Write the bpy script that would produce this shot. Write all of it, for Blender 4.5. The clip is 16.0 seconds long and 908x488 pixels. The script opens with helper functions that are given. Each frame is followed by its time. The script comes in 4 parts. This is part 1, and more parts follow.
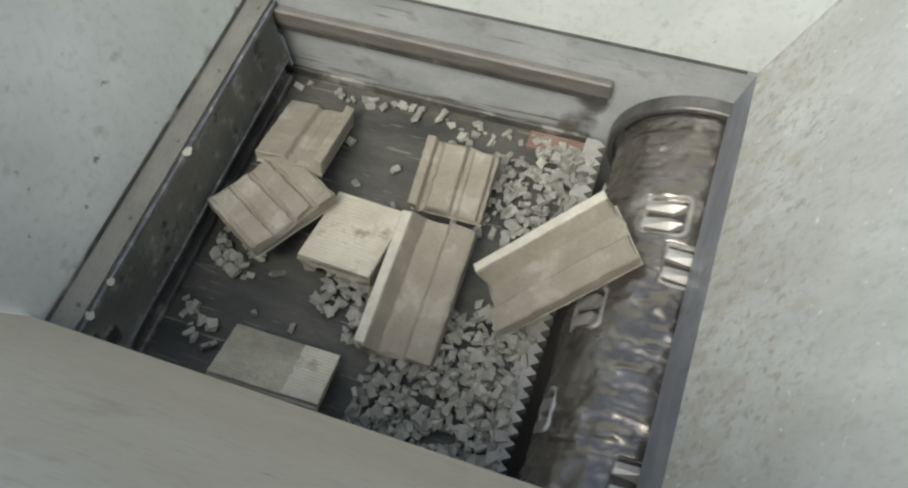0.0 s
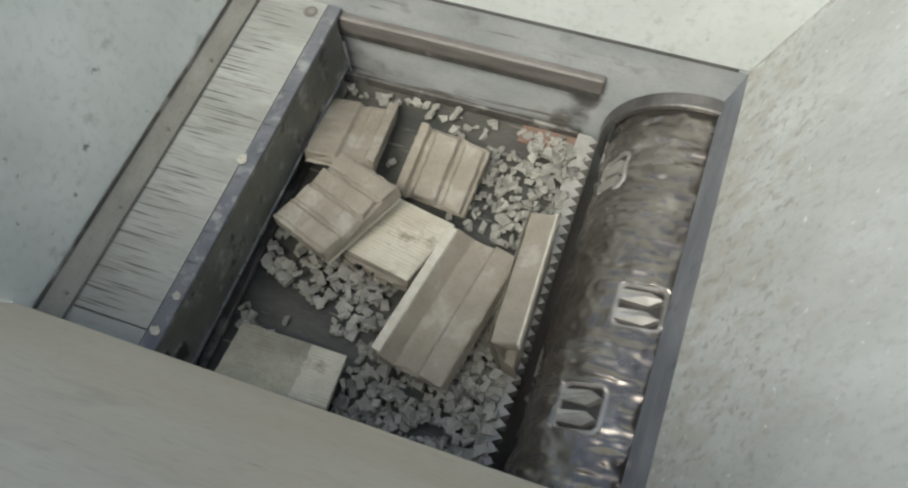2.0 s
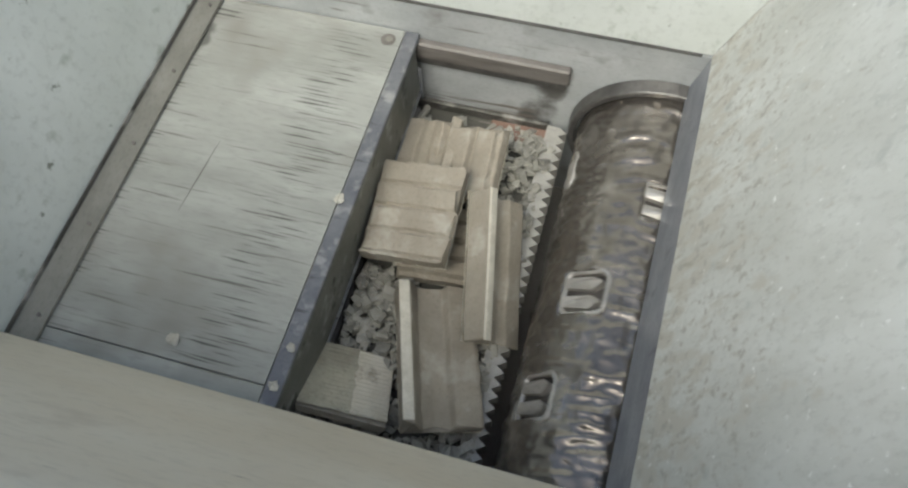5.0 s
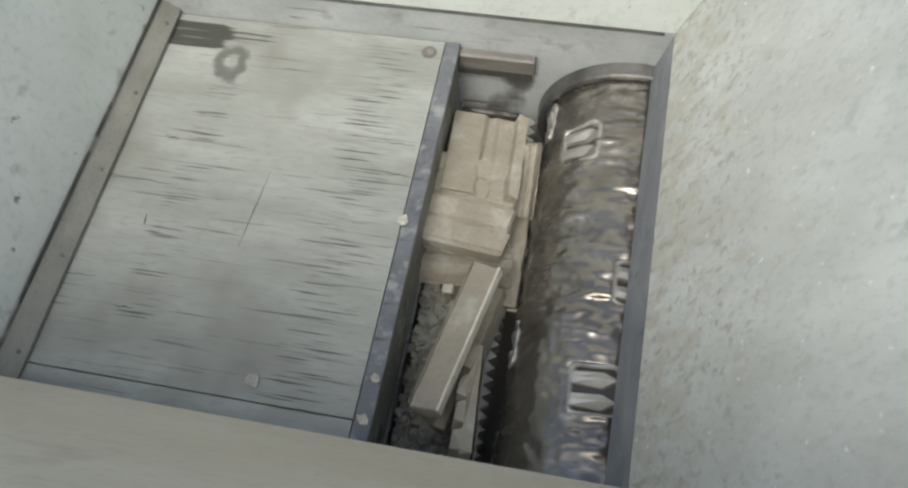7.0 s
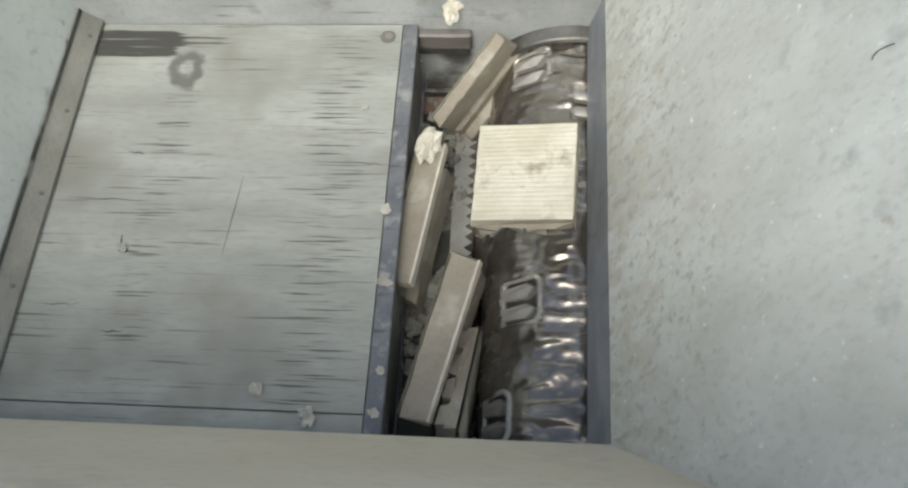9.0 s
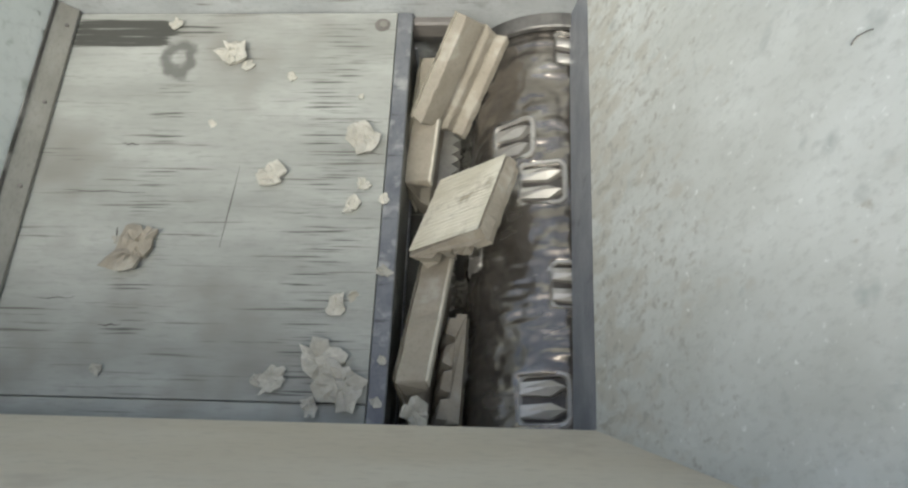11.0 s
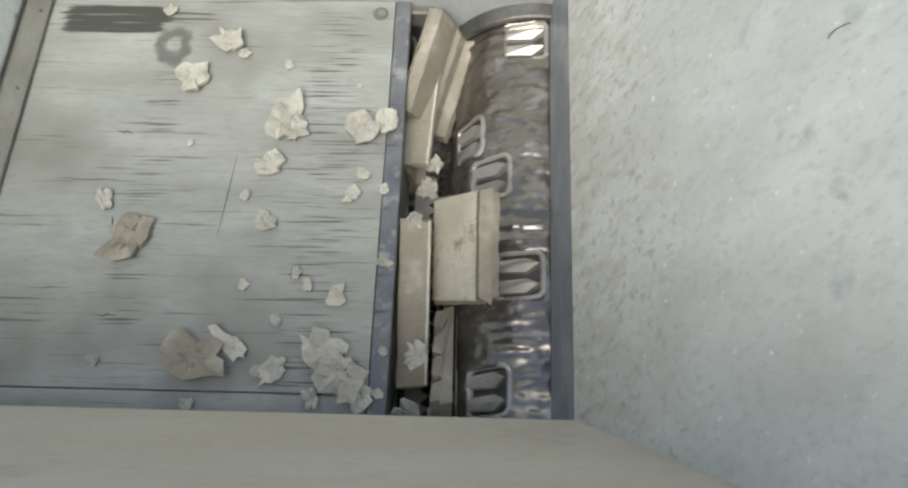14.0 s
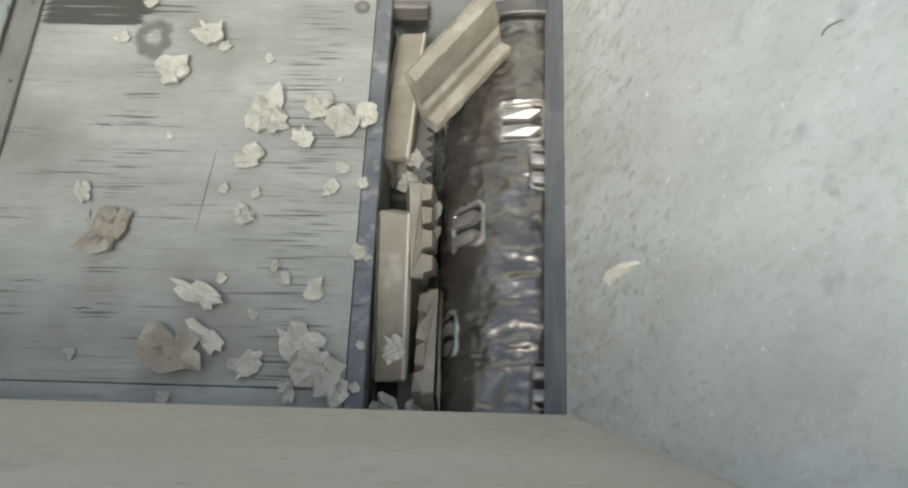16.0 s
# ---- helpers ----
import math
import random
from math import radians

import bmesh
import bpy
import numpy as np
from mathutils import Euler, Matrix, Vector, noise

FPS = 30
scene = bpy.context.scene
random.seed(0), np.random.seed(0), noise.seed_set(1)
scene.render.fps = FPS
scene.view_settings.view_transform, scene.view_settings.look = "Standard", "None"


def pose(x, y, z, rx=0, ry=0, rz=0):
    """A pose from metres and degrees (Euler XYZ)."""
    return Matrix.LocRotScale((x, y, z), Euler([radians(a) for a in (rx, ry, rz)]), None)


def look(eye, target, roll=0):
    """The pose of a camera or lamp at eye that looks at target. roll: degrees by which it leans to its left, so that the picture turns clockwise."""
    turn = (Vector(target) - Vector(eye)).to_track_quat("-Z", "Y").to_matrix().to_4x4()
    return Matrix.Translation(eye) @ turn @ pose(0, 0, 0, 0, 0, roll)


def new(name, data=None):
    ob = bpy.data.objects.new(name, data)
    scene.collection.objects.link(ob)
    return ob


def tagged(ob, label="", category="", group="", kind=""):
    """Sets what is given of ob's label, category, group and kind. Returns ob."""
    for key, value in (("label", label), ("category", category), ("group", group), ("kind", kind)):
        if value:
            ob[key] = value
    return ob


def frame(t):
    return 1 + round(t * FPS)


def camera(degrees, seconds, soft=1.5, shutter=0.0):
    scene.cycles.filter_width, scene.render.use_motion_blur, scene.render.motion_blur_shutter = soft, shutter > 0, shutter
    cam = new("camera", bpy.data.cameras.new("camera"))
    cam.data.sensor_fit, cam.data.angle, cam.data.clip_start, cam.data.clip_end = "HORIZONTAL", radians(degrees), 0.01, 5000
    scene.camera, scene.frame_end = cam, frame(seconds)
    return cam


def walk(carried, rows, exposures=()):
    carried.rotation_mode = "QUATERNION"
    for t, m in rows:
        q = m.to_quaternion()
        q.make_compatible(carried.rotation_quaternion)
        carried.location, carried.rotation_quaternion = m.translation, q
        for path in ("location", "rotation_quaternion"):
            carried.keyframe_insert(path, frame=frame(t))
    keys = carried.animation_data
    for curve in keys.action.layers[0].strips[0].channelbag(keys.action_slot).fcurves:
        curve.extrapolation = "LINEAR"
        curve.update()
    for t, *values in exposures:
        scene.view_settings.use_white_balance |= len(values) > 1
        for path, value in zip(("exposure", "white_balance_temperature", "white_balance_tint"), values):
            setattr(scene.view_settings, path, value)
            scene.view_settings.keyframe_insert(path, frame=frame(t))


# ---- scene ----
EXPOSURE = 0.665
cam = camera(60.5, 16.0, soft=2.3, shutter=0.12)
PATH = [
    (0, (0.937, -0.237, 1.337), (0.54, 0.612, -0.429), -6.9),
    (0.5, (0.937, -0.239, 1.341), (0.539, 0.604, -0.428), -4.7),
    (1, (0.938, -0.238, 1.339), (0.551, 0.601, -0.435), -4.5),
    (1.5, (0.938, -0.237, 1.338), (0.559, 0.603, -0.437), -4.7),
    (2, (0.938, -0.237, 1.339), (0.568, 0.605, -0.437), -4.9),
    (2.5, (0.939, -0.236, 1.338), (0.584, 0.607, -0.44), -4.6),
    (3, (0.939, -0.235, 1.336), (0.591, 0.614, -0.441), -4.4),
    (3.5, (0.94, -0.235, 1.337), (0.593, 0.617, -0.439), -4.2),
    (4, (0.94, -0.236, 1.339), (0.608, 0.616, -0.44), -3.6),
    (6.5, (0.941, -0.231, 1.333), (0.665, 0.63, -0.451), -7.2),
    (7, (0.942, -0.23, 1.331), (0.677, 0.631, -0.455), -7.2),
    (7.5, (0.942, -0.228, 1.331), (0.696, 0.64, -0.453), -7.1),
    (8, (0.941, -0.228, 1.333), (0.73, 0.642, -0.455), -8.5),
    (8.5, (0.941, -0.228, 1.332), (0.769, 0.637, -0.463), -8.2),
    (9, (0.941, -0.228, 1.332), (0.786, 0.596, -0.483), -8.3),
    (11.5, (0.941, -0.228, 1.332), (0.837, 0.569, -0.5), -6.0),
    (12, (0.941, -0.228, 1.332), (0.848, 0.565, -0.502), -5.3),
    (12.5, (0.941, -0.227, 1.331), (0.857, 0.564, -0.503), -4.7),
    (13, (0.941, -0.227, 1.331), (0.864, 0.559, -0.506), -4.1),
    (13.5, (0.941, -0.228, 1.331), (0.871, 0.554, -0.509), -3.7),
    (14, (0.941, -0.228, 1.331), (0.879, 0.551, -0.51), -3.1),
    (14.5, (0.941, -0.227, 1.331), (0.883, 0.546, -0.513), -2.9),
    (15, (0.941, -0.227, 1.331), (0.887, 0.545, -0.514), -2.5),
    (15.5, (0.941, -0.228, 1.332), (0.891, 0.54, -0.514), -2.3),
    (16, (0.942, -0.228, 1.331), (0.895, 0.539, -0.515), -1.9),
]
walk(cam, [(t, look(eye, target, roll)) for t, eye, target, roll in PATH], [(0.0, EXPOSURE - 0.11, 6450, 4), (4.0, EXPOSURE - 0.08, 6450, 4), (6.5, EXPOSURE - 0.06, 6450, 4), (9.0, EXPOSURE - 0.01, 6450, 4), (16.0, EXPOSURE, 6450, 4)])

# ---- sky and sun: a bright, hazy day from above the open hopper ----
world = bpy.data.worlds.new("sky")
scene.world = world
world.use_nodes = True
sky = world.node_tree.nodes.new("ShaderNodeTexSky")
sky.sky_type, sky.sun_disc = "NISHITA", False
sky.sun_elevation, sky.sun_rotation = radians(56), radians(188)
sky.air_density, sky.dust_density = 1.0, 4.0
world.node_tree.links.new(sky.outputs[0], world.node_tree.nodes["Background"].inputs[0])
world.node_tree.nodes["Background"].inputs[1].default_value = 0.127
sun = new("sun", bpy.data.lights.new("sun", "SUN"))
sun.data.energy, sun.data.angle, sun.data.color = 1.6, radians(27), (1.0, 0.97, 0.92)
sun.matrix_world = look((0.2, -2.05, 3.8), (0.6, 0.5, 0))


# ---- materials ----
def material(name, base, second, rough=0.6, metal=0.0, scale=20.0, grain=(1, 1, 1), bump=0.15, fine=120.0,
             spots=None, spot_scale=9.0, spot_edge=0.68, per_object=0.0, wear=None, wear_grain=(1, 1, 1), wear_scale=30.0, wear_edge=0.62):
    """A two-scale procedural surface: base mixed with second, optional spots and directional wear, fine relief."""
    m = bpy.data.materials.new(name)
    m.use_nodes = True
    nt = m.node_tree
    N, L = nt.nodes.new, nt.links.new
    bsdf = nt.nodes["Principled BSDF"]
    co = N("ShaderNodeTexCoord")

    def noise_at(sc, gr, detail=6.0, rough_n=0.6):
        mp = N("ShaderNodeMapping")
        mp.inputs["Scale"].default_value = gr
        L(co.outputs["Object"], mp.inputs["Vector"])
        n = N("ShaderNodeTexNoise")
        n.inputs["Scale"].default_value, n.inputs["Detail"].default_value, n.inputs["Roughness"].default_value = sc, detail, rough_n
        L(mp.outputs[0], n.inputs["Vector"])
        return n.outputs["Fac"]

    def ramp(sock, lo, hi):
        r = N("ShaderNodeMapRange")
        r.inputs["From Min"].default_value, r.inputs["From Max"].default_value = lo, hi
        L(sock, r.inputs["Value"])
        return r.outputs[0]

    def mix(fac, a, b):
        x = N("ShaderNodeMix")
        x.data_type = "RGBA"
        if isinstance(fac, float):
            x.inputs["Factor"].default_value = fac
        else:
            L(fac, x.inputs["Factor"])
        for sock, v in ((x.inputs["A"], a), (x.inputs["B"], b)):
            if isinstance(v, tuple):
                sock.default_value = (*v, 1)
            else:
                L(v, sock)
        return x.outputs["Result"]

    big = noise_at(scale, grain)
    small = noise_at(fine, grain, 4.0)
    col = mix(ramp(big, 0.35, 0.68), base, second)
    dark = tuple(c * 0.72 for c in base)
    half = N("ShaderNodeMath")
    half.operation = "MULTIPLY"
    half.inputs[1].default_value = 0.45
    L(ramp(small, 0.5, 0.75), half.inputs[0])
    col = mix(half.outputs[0], col, dark)
    if spots:
        col = mix(ramp(noise_at(spot_scale, (1, 1, 1), 3.0), spot_edge, spot_edge + 0.16), col, spots)
    if wear:
        col = mix(ramp(noise_at(wear_scale, wear_grain, 4.0), wear_edge, wear_edge + 0.07), col, wear)
    if per_object:
        info = N("ShaderNodeObjectInfo")
        geo = N("ShaderNodeNewGeometry")
        add = N("ShaderNodeMath")
        add.operation = "ADD"
        L(info.outputs["Random"], add.inputs[0])
        L(geo.outputs["Random Per Island"], add.inputs[1])
        sc = N("ShaderNodeMapRange")
        sc.inputs["From Max"].default_value = 2.0
        sc.inputs["To Min"].default_value, sc.inputs["To Max"].default_value = 1 - per_object, 1 + per_object
        L(add.outputs[0], sc.inputs["Value"])
        hsv = N("ShaderNodeHueSaturation")
        L(sc.outputs[0], hsv.inputs["Value"])
        L(col, hsv.inputs["Color"])
        col = hsv.outputs[0]
    L(col, bsdf.inputs["Base Color"])
    rr = N("ShaderNodeMapRange")
    rr.inputs["To Min"].default_value, rr.inputs["To Max"].default_value = max(0.05, rough - 0.12), min(1.0, rough + 0.15)
    L(big, rr.inputs["Value"])
    L(rr.outputs[0], bsdf.inputs["Roughness"])
    bsdf.inputs["Metallic"].default_value = metal
    bp = N("ShaderNodeBump")
    bp.inputs["Strength"].default_value, bp.inputs["Distance"].default_value = bump, 0.004
    L(small, bp.inputs["Height"])
    L(bp.outputs[0], bsdf.inputs["Normal"])
    return m


HOPPER = material("painted_hopper_steel", (0.46, 0.49, 0.462), (0.56, 0.59, 0.565), 0.5, 0.0, 4.0, (1, 1, 1), 0.04, 60.0,
                  spots=(0.33, 0.355, 0.315), spot_scale=15.0, spot_edge=0.63, wear=(0.17, 0.18, 0.155), wear_scale=24.0, wear_edge=0.66)
HOPPER_RUB = material("rubbed_hopper_steel", (0.48, 0.49, 0.45), (0.61, 0.625, 0.59), 0.45, 0.0, 5.0, (1, 1.3, 0.8), 0.035, 70.0,
                      spots=(0.37, 0.395, 0.37), spot_scale=15.0, spot_edge=0.62, wear=(0.14, 0.13, 0.11), wear_scale=60.0, wear_edge=0.74)
DUSTY = material("dusty_hopper_steel", (0.54, 0.485, 0.385), (0.60, 0.56, 0.47), 0.6, 0.0, 5.0, (0.4, 1, 1), 0.03, 80.0,
                 spots=(0.47, 0.42, 0.34), spot_scale=8.0, spot_edge=0.60, wear=(0.30, 0.27, 0.22), wear_grain=(0.35, 1, 1), wear_scale=22.0, wear_edge=0.70)
PLATE = material("worn_grey_plate", (0.36, 0.378, 0.378), (0.49, 0.512, 0.512), 0.42, 0.15, 6.0, (1, 1, 1.6), 0.08, 90.0,
                 spots=(0.25, 0.245, 0.235), spot_scale=9.0, spot_edge=0.58)
BLUE = material("blue_grey_plate", (0.235, 0.25, 0.28), (0.40, 0.415, 0.435), 0.36, 0.3, 7.0, (1, 1.4, 3), 0.06, 90.0,
                spots=(0.15, 0.155, 0.165), spot_scale=16.0, spot_edge=0.6)
DARK = material("dirty_dark_steel", (0.07, 0.07, 0.06), (0.14, 0.13, 0.12), 0.55, 0.3, 14.0, (1, 1, 1), 0.12, 120.0,
                spots=(0.33, 0.32, 0.295), spot_scale=10.0, spot_edge=0.54)
BED = material("scuffed_bed_plate", (0.052, 0.054, 0.048), (0.125, 0.12, 0.102), 0.55, 0.1, 4.0, (1, 3, 1), 0.12, 60.0,
               wear=(0.22, 0.205, 0.18), wear_grain=(1, 12, 1), wear_scale=7.0, wear_edge=0.60)
RAIL = material("brown_grey_rail", (0.14, 0.128, 0.115), (0.215, 0.20, 0.185), 0.5, 0.2, 10.0, (1, 1, 6), 0.06, 80.0)
STRIP = material("grey_wiper_strip", (0.20, 0.193, 0.165), (0.28, 0.272, 0.24), 0.5, 0.15, 8.0, (3, 1, 1), 0.05, 90.0)
RAM_TOP = material("worn_ram_cover", (0.256, 0.262, 0.238), (0.355, 0.363, 0.335), 0.5, 0.0, 2.6, (1, 4, 1), 0.08, 30.0,
                   spots=(0.215, 0.21, 0.187), spot_scale=3.2, spot_edge=0.52, wear=(0.12, 0.115, 0.10), wear_grain=(0.55, 24, 1), wear_scale=6.0, wear_edge=0.61)


def add_wear(m, boxes, dark, streak=(1, 28, 1), scale=7.0, across=1):
    """Dark scraped patches of given place (x0, x1, y0, y1, fade, strength), broken up by streaks along x; across=2 takes z for y."""
    nt = m.node_tree
    N, L = nt.nodes.new, nt.links.new
    bsdf = nt.nodes["Principled BSDF"]
    co = N("ShaderNodeTexCoord")
    sep = N("ShaderNodeSeparateXYZ")
    L(co.outputs["Object"], sep.inputs[0])
    mp = N("ShaderNodeMapping")
    mp.inputs["Scale"].default_value = streak
    L(co.outputs["Object"], mp.inputs["Vector"])
    n = N("ShaderNodeTexNoise")
    n.inputs["Scale"].default_value, n.inputs["Detail"].default_value = scale, 6.0
    L(mp.outputs[0], n.inputs["Vector"])

    def math_node(op, a, b):
        x = N("ShaderNodeMath")
        x.operation, x.use_clamp = op, op != "ADD"
        for sock, v in zip(x.inputs, (a, b)):
            if isinstance(v, float):
                sock.default_value = v
            else:
                L(v, sock)
        return x.outputs[0]

    def edge(sock, lo, hi):
        r = N("ShaderNodeMapRange")
        r.interpolation_type = "SMOOTHSTEP"
        r.inputs["From Min"].default_value, r.inputs["From Max"].default_value = lo, hi
        L(sock, r.inputs["Value"])
        return r.outputs[0]

    total = None
    for x0, x1, y0, y1, sx, strength in boxes:
        inside = math_node("MULTIPLY", math_node("MULTIPLY", edge(sep.outputs[0], x0, x0 + sx), edge(sep.outputs[0], x1, x1 - sx)),
                           math_node("MULTIPLY", edge(sep.outputs[across], y0, y0 + 0.014), edge(sep.outputs[across], y1, y1 - 0.014)))
        scaled = math_node("MULTIPLY", inside, strength)
        total = scaled if total is None else math_node("ADD", total, scaled)
    lifted = math_node("ADD", n.outputs["Fac"], total)
    fac = edge(lifted, 0.66, 0.84)
    x = N("ShaderNodeMix")
    x.data_type = "RGBA"
    L(fac, x.inputs["Factor"])
    L(bsdf.inputs["Base Color"].links[0].from_socket, x.inputs["A"])
    x.inputs["B"].default_value = (*dark, 1)
    L(x.outputs["Result"], bsdf.inputs["Base Color"])


def ring_wear(m, cx, cy, rx, ry, dark, strength=0.8):
    """A smudged oval ring, as a bolt's washer leaves it."""
    nt = m.node_tree
    N, L = nt.nodes.new, nt.links.new
    bsdf = nt.nodes["Principled BSDF"]
    co = N("ShaderNodeTexCoord")
    mp = N("ShaderNodeMapping")
    mp.inputs["Location"].default_value = (-cx / rx, -cy / ry, 0)
    mp.inputs["Scale"].default_value = (1 / rx, 1 / ry, 0)
    L(co.outputs["Object"], mp.inputs["Vector"])
    wob = N("ShaderNodeTexNoise")
    wob.inputs["Scale"].default_value = 30.0
    L(co.outputs["Object"], wob.inputs["Vector"])
    ln = N("ShaderNodeVectorMath")
    ln.operation = "LENGTH"
    L(mp.outputs[0], ln.inputs[0])
    add = N("ShaderNodeMath")
    add.operation = "ADD"
    L(ln.outputs["Value"], add.inputs[0])
    L(wob.outputs["Fac"], add.inputs[1])
    sub = N("ShaderNodeMath")
    sub.operation = "SUBTRACT"
    sub.inputs[1].default_value = 1.25
    L(add.outputs[0], sub.inputs[0])
    ab = N("ShaderNodeMath")
    ab.operation = "ABSOLUTE"
    L(sub.outputs[0], ab.inputs[0])
    r = N("ShaderNodeMapRange")
    r.interpolation_type = "SMOOTHSTEP"
    r.inputs["From Min"].default_value, r.inputs["From Max"].default_value = 0.55, 0.12
    r.inputs["To Max"].default_value = strength
    L(ab.outputs[0], r.inputs["Value"])
    x = N("ShaderNodeMix")
    x.data_type = "RGBA"
    L(r.outputs[0], x.inputs["Factor"])
    L(bsdf.inputs["Base Color"].links[0].from_socket, x.inputs["A"])
    x.inputs["B"].default_value = (*dark, 1)
    L(x.outputs["Result"], bsdf.inputs["Base Color"])


ring_wear(RAM_TOP, -0.495, 0.776, 0.036, 0.046, (0.085, 0.085, 0.075))
add_wear(PLATE, ((0.70, 0.86, -0.27, -0.055, 0.05, 0.27),), (0.10, 0.097, 0.09), (1, 1, 1), 9.0, 2)
add_wear(PLATE, ((-0.1, 0.80, -0.27, -0.185, 0.05, 0.22), (0.2, 1.05, 0.0, 0.06, 0.1, 0.10)), (0.17, 0.15, 0.13), (1, 1, 14), 6.0, 2)
add_wear(RAM_TOP, ((-0.77, -0.50, 0.80, 0.886, 0.05, 0.42), (-0.56, -0.38, 0.83, 0.87, 0.06, 0.24),
                   (-0.545, -0.44, 0.62, 0.735, 0.03, 0.14), (-0.27, -0.02, 0.05, 0.87, 0.17, 0.24), (-0.56, -0.42, 0.15, 0.62, 0.05, 0.12), (-0.60, -0.05, 0.86, 0.88, 0.05, 0.15)), (0.055, 0.055, 0.047))
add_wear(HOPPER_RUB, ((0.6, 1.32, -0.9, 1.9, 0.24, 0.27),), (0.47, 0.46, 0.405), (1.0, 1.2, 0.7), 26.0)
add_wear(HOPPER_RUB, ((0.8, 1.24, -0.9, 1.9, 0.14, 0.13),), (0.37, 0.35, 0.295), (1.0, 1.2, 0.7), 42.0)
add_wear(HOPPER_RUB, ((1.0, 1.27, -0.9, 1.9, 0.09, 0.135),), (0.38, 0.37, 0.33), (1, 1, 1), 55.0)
add_wear(HOPPER_RUB, ((1.0, 1.9, -0.9, 1.9, 0.05, 0.03),), (0.78, 0.79, 0.76), (1, 1, 1), 75.0)
RAM_EDGE = material("blue_grey_ram_edge", (0.115, 0.12, 0.135), (0.20, 0.207, 0.215), 0.42, 0.25, 9.0, (1, 1, 1), 0.1, 90.0,
                    spots=(0.30, 0.305, 0.295), spot_scale=22.0, spot_edge=0.52, wear=(0.075, 0.076, 0.08), wear_grain=(0.35, 3, 1), wear_scale=26.0, wear_edge=0.60)
RAM_FACE = material("olive_grey_ram_face", (0.12, 0.123, 0.108), (0.23, 0.233, 0.21), 0.45, 0.2, 7.0, (1, 1, 1), 0.12, 90.0,
                    spots=(0.38, 0.385, 0.365), spot_scale=14.0, spot_edge=0.56, wear=(0.045, 0.045, 0.04), wear_scale=12.0, wear_edge=0.58)
ROTOR = material("polished_rotor_steel", (0.17, 0.154, 0.134), (0.285, 0.262, 0.231), 0.23, 0.74, 9.0, (1, 1.6, 1), 0.15, 50.0,
                 spots=(0.36, 0.338, 0.304), spot_scale=13.0, spot_edge=0.56)
COLLAR = material("dark_collar_steel", (0.10, 0.097, 0.092), (0.20, 0.193, 0.182), 0.34, 0.6, 12.0, (1, 1, 1), 0.15, 70.0,
                  spots=(0.34, 0.33, 0.31), spot_scale=18.0, spot_edge=0.6)
TOOTH = material("pale_bed_knife", (0.34, 0.333, 0.30), (0.46, 0.45, 0.415), 0.5, 0.2, 20.0, (1, 1, 1), 0.1, 90.0)
KNIFE = material("bright_knife_steel", (0.42, 0.405, 0.37), (0.60, 0.58, 0.54), 0.40, 0.6, 14.0, (1, 1, 1), 0.08, 90.0)
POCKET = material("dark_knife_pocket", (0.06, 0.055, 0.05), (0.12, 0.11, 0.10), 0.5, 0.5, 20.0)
FOAM = material("pale_beige_foam", (0.265, 0.236, 0.188), (0.35, 0.317, 0.258), 0.85, 0.0, 12.0, (1, 1, 1), 0.25, 130.0, per_object=0.05, spots=(0.43, 0.41, 0.355), spot_scale=11.0, spot_edge=0.56)
FOAM_CUT = material("light_cut_foam", (0.52, 0.49, 0.405), (0.66, 0.63, 0.54), 0.85, 0.0, 30.0, (1, 1, 1), 0.3, 160.0, per_object=0.04)
CHIP = material("pale_grey_chip", (0.27, 0.265, 0.228), (0.41, 0.40, 0.352), 0.85, 0.0, 30.0, (1, 1, 1), 0.25, 150.0, per_object=0.3)
FOAM_BACK = material("patchy_foam_back", (0.50, 0.465, 0.36), (0.68, 0.65, 0.55), 0.88, 0.0, 9.0, (1, 1, 1), 0.35, 70.0, per_object=0.04,
                     spots=(0.33, 0.29, 0.215), spot_scale=17.0, spot_edge=0.55)
FOAM_DUSTY = material("dusty_foam_back", (0.25, 0.235, 0.185), (0.50, 0.475, 0.37), 0.9, 0.0, 6.0, (1, 1, 1), 0.3, 120.0)
SHARD = material("pale_torn_foam", (0.37, 0.355, 0.30), (0.50, 0.485, 0.43), 0.85, 0.0, 24.0, (1, 1, 1), 0.3, 140.0, per_object=0.22)
RUST = material("rusty_shim", (0.20, 0.125, 0.095), (0.27, 0.18, 0.14), 0.8, 0.0, 16.0)
SOIL = material("concrete_ground", (0.24, 0.23, 0.21), (0.32, 0.31, 0.28), 0.9, 0.0, 2.0)


# ---- mesh helpers ----
def part(name, bm, mat, parent=None, label=""):
    me = bpy.data.meshes.new(name)
    bm.to_mesh(me)
    bm.free()
    me.materials.append(mat)
    ob = new(name, me)
    if parent:
        ob.parent = parent
    if label:
        tagged(ob, label)
    return ob


def thing(name, label, category, group="", kind=""):
    return tagged(new(name), label, category, group, kind)


def soft_edges(bm, width=0.002, segs=1):
    bmesh.ops.bevel(bm, geom=[e for e in bm.edges if len(e.link_faces) == 2 and e.calc_face_angle(0) > 0.4], offset=width, segments=segs, affect="EDGES", clamp_overlap=True)


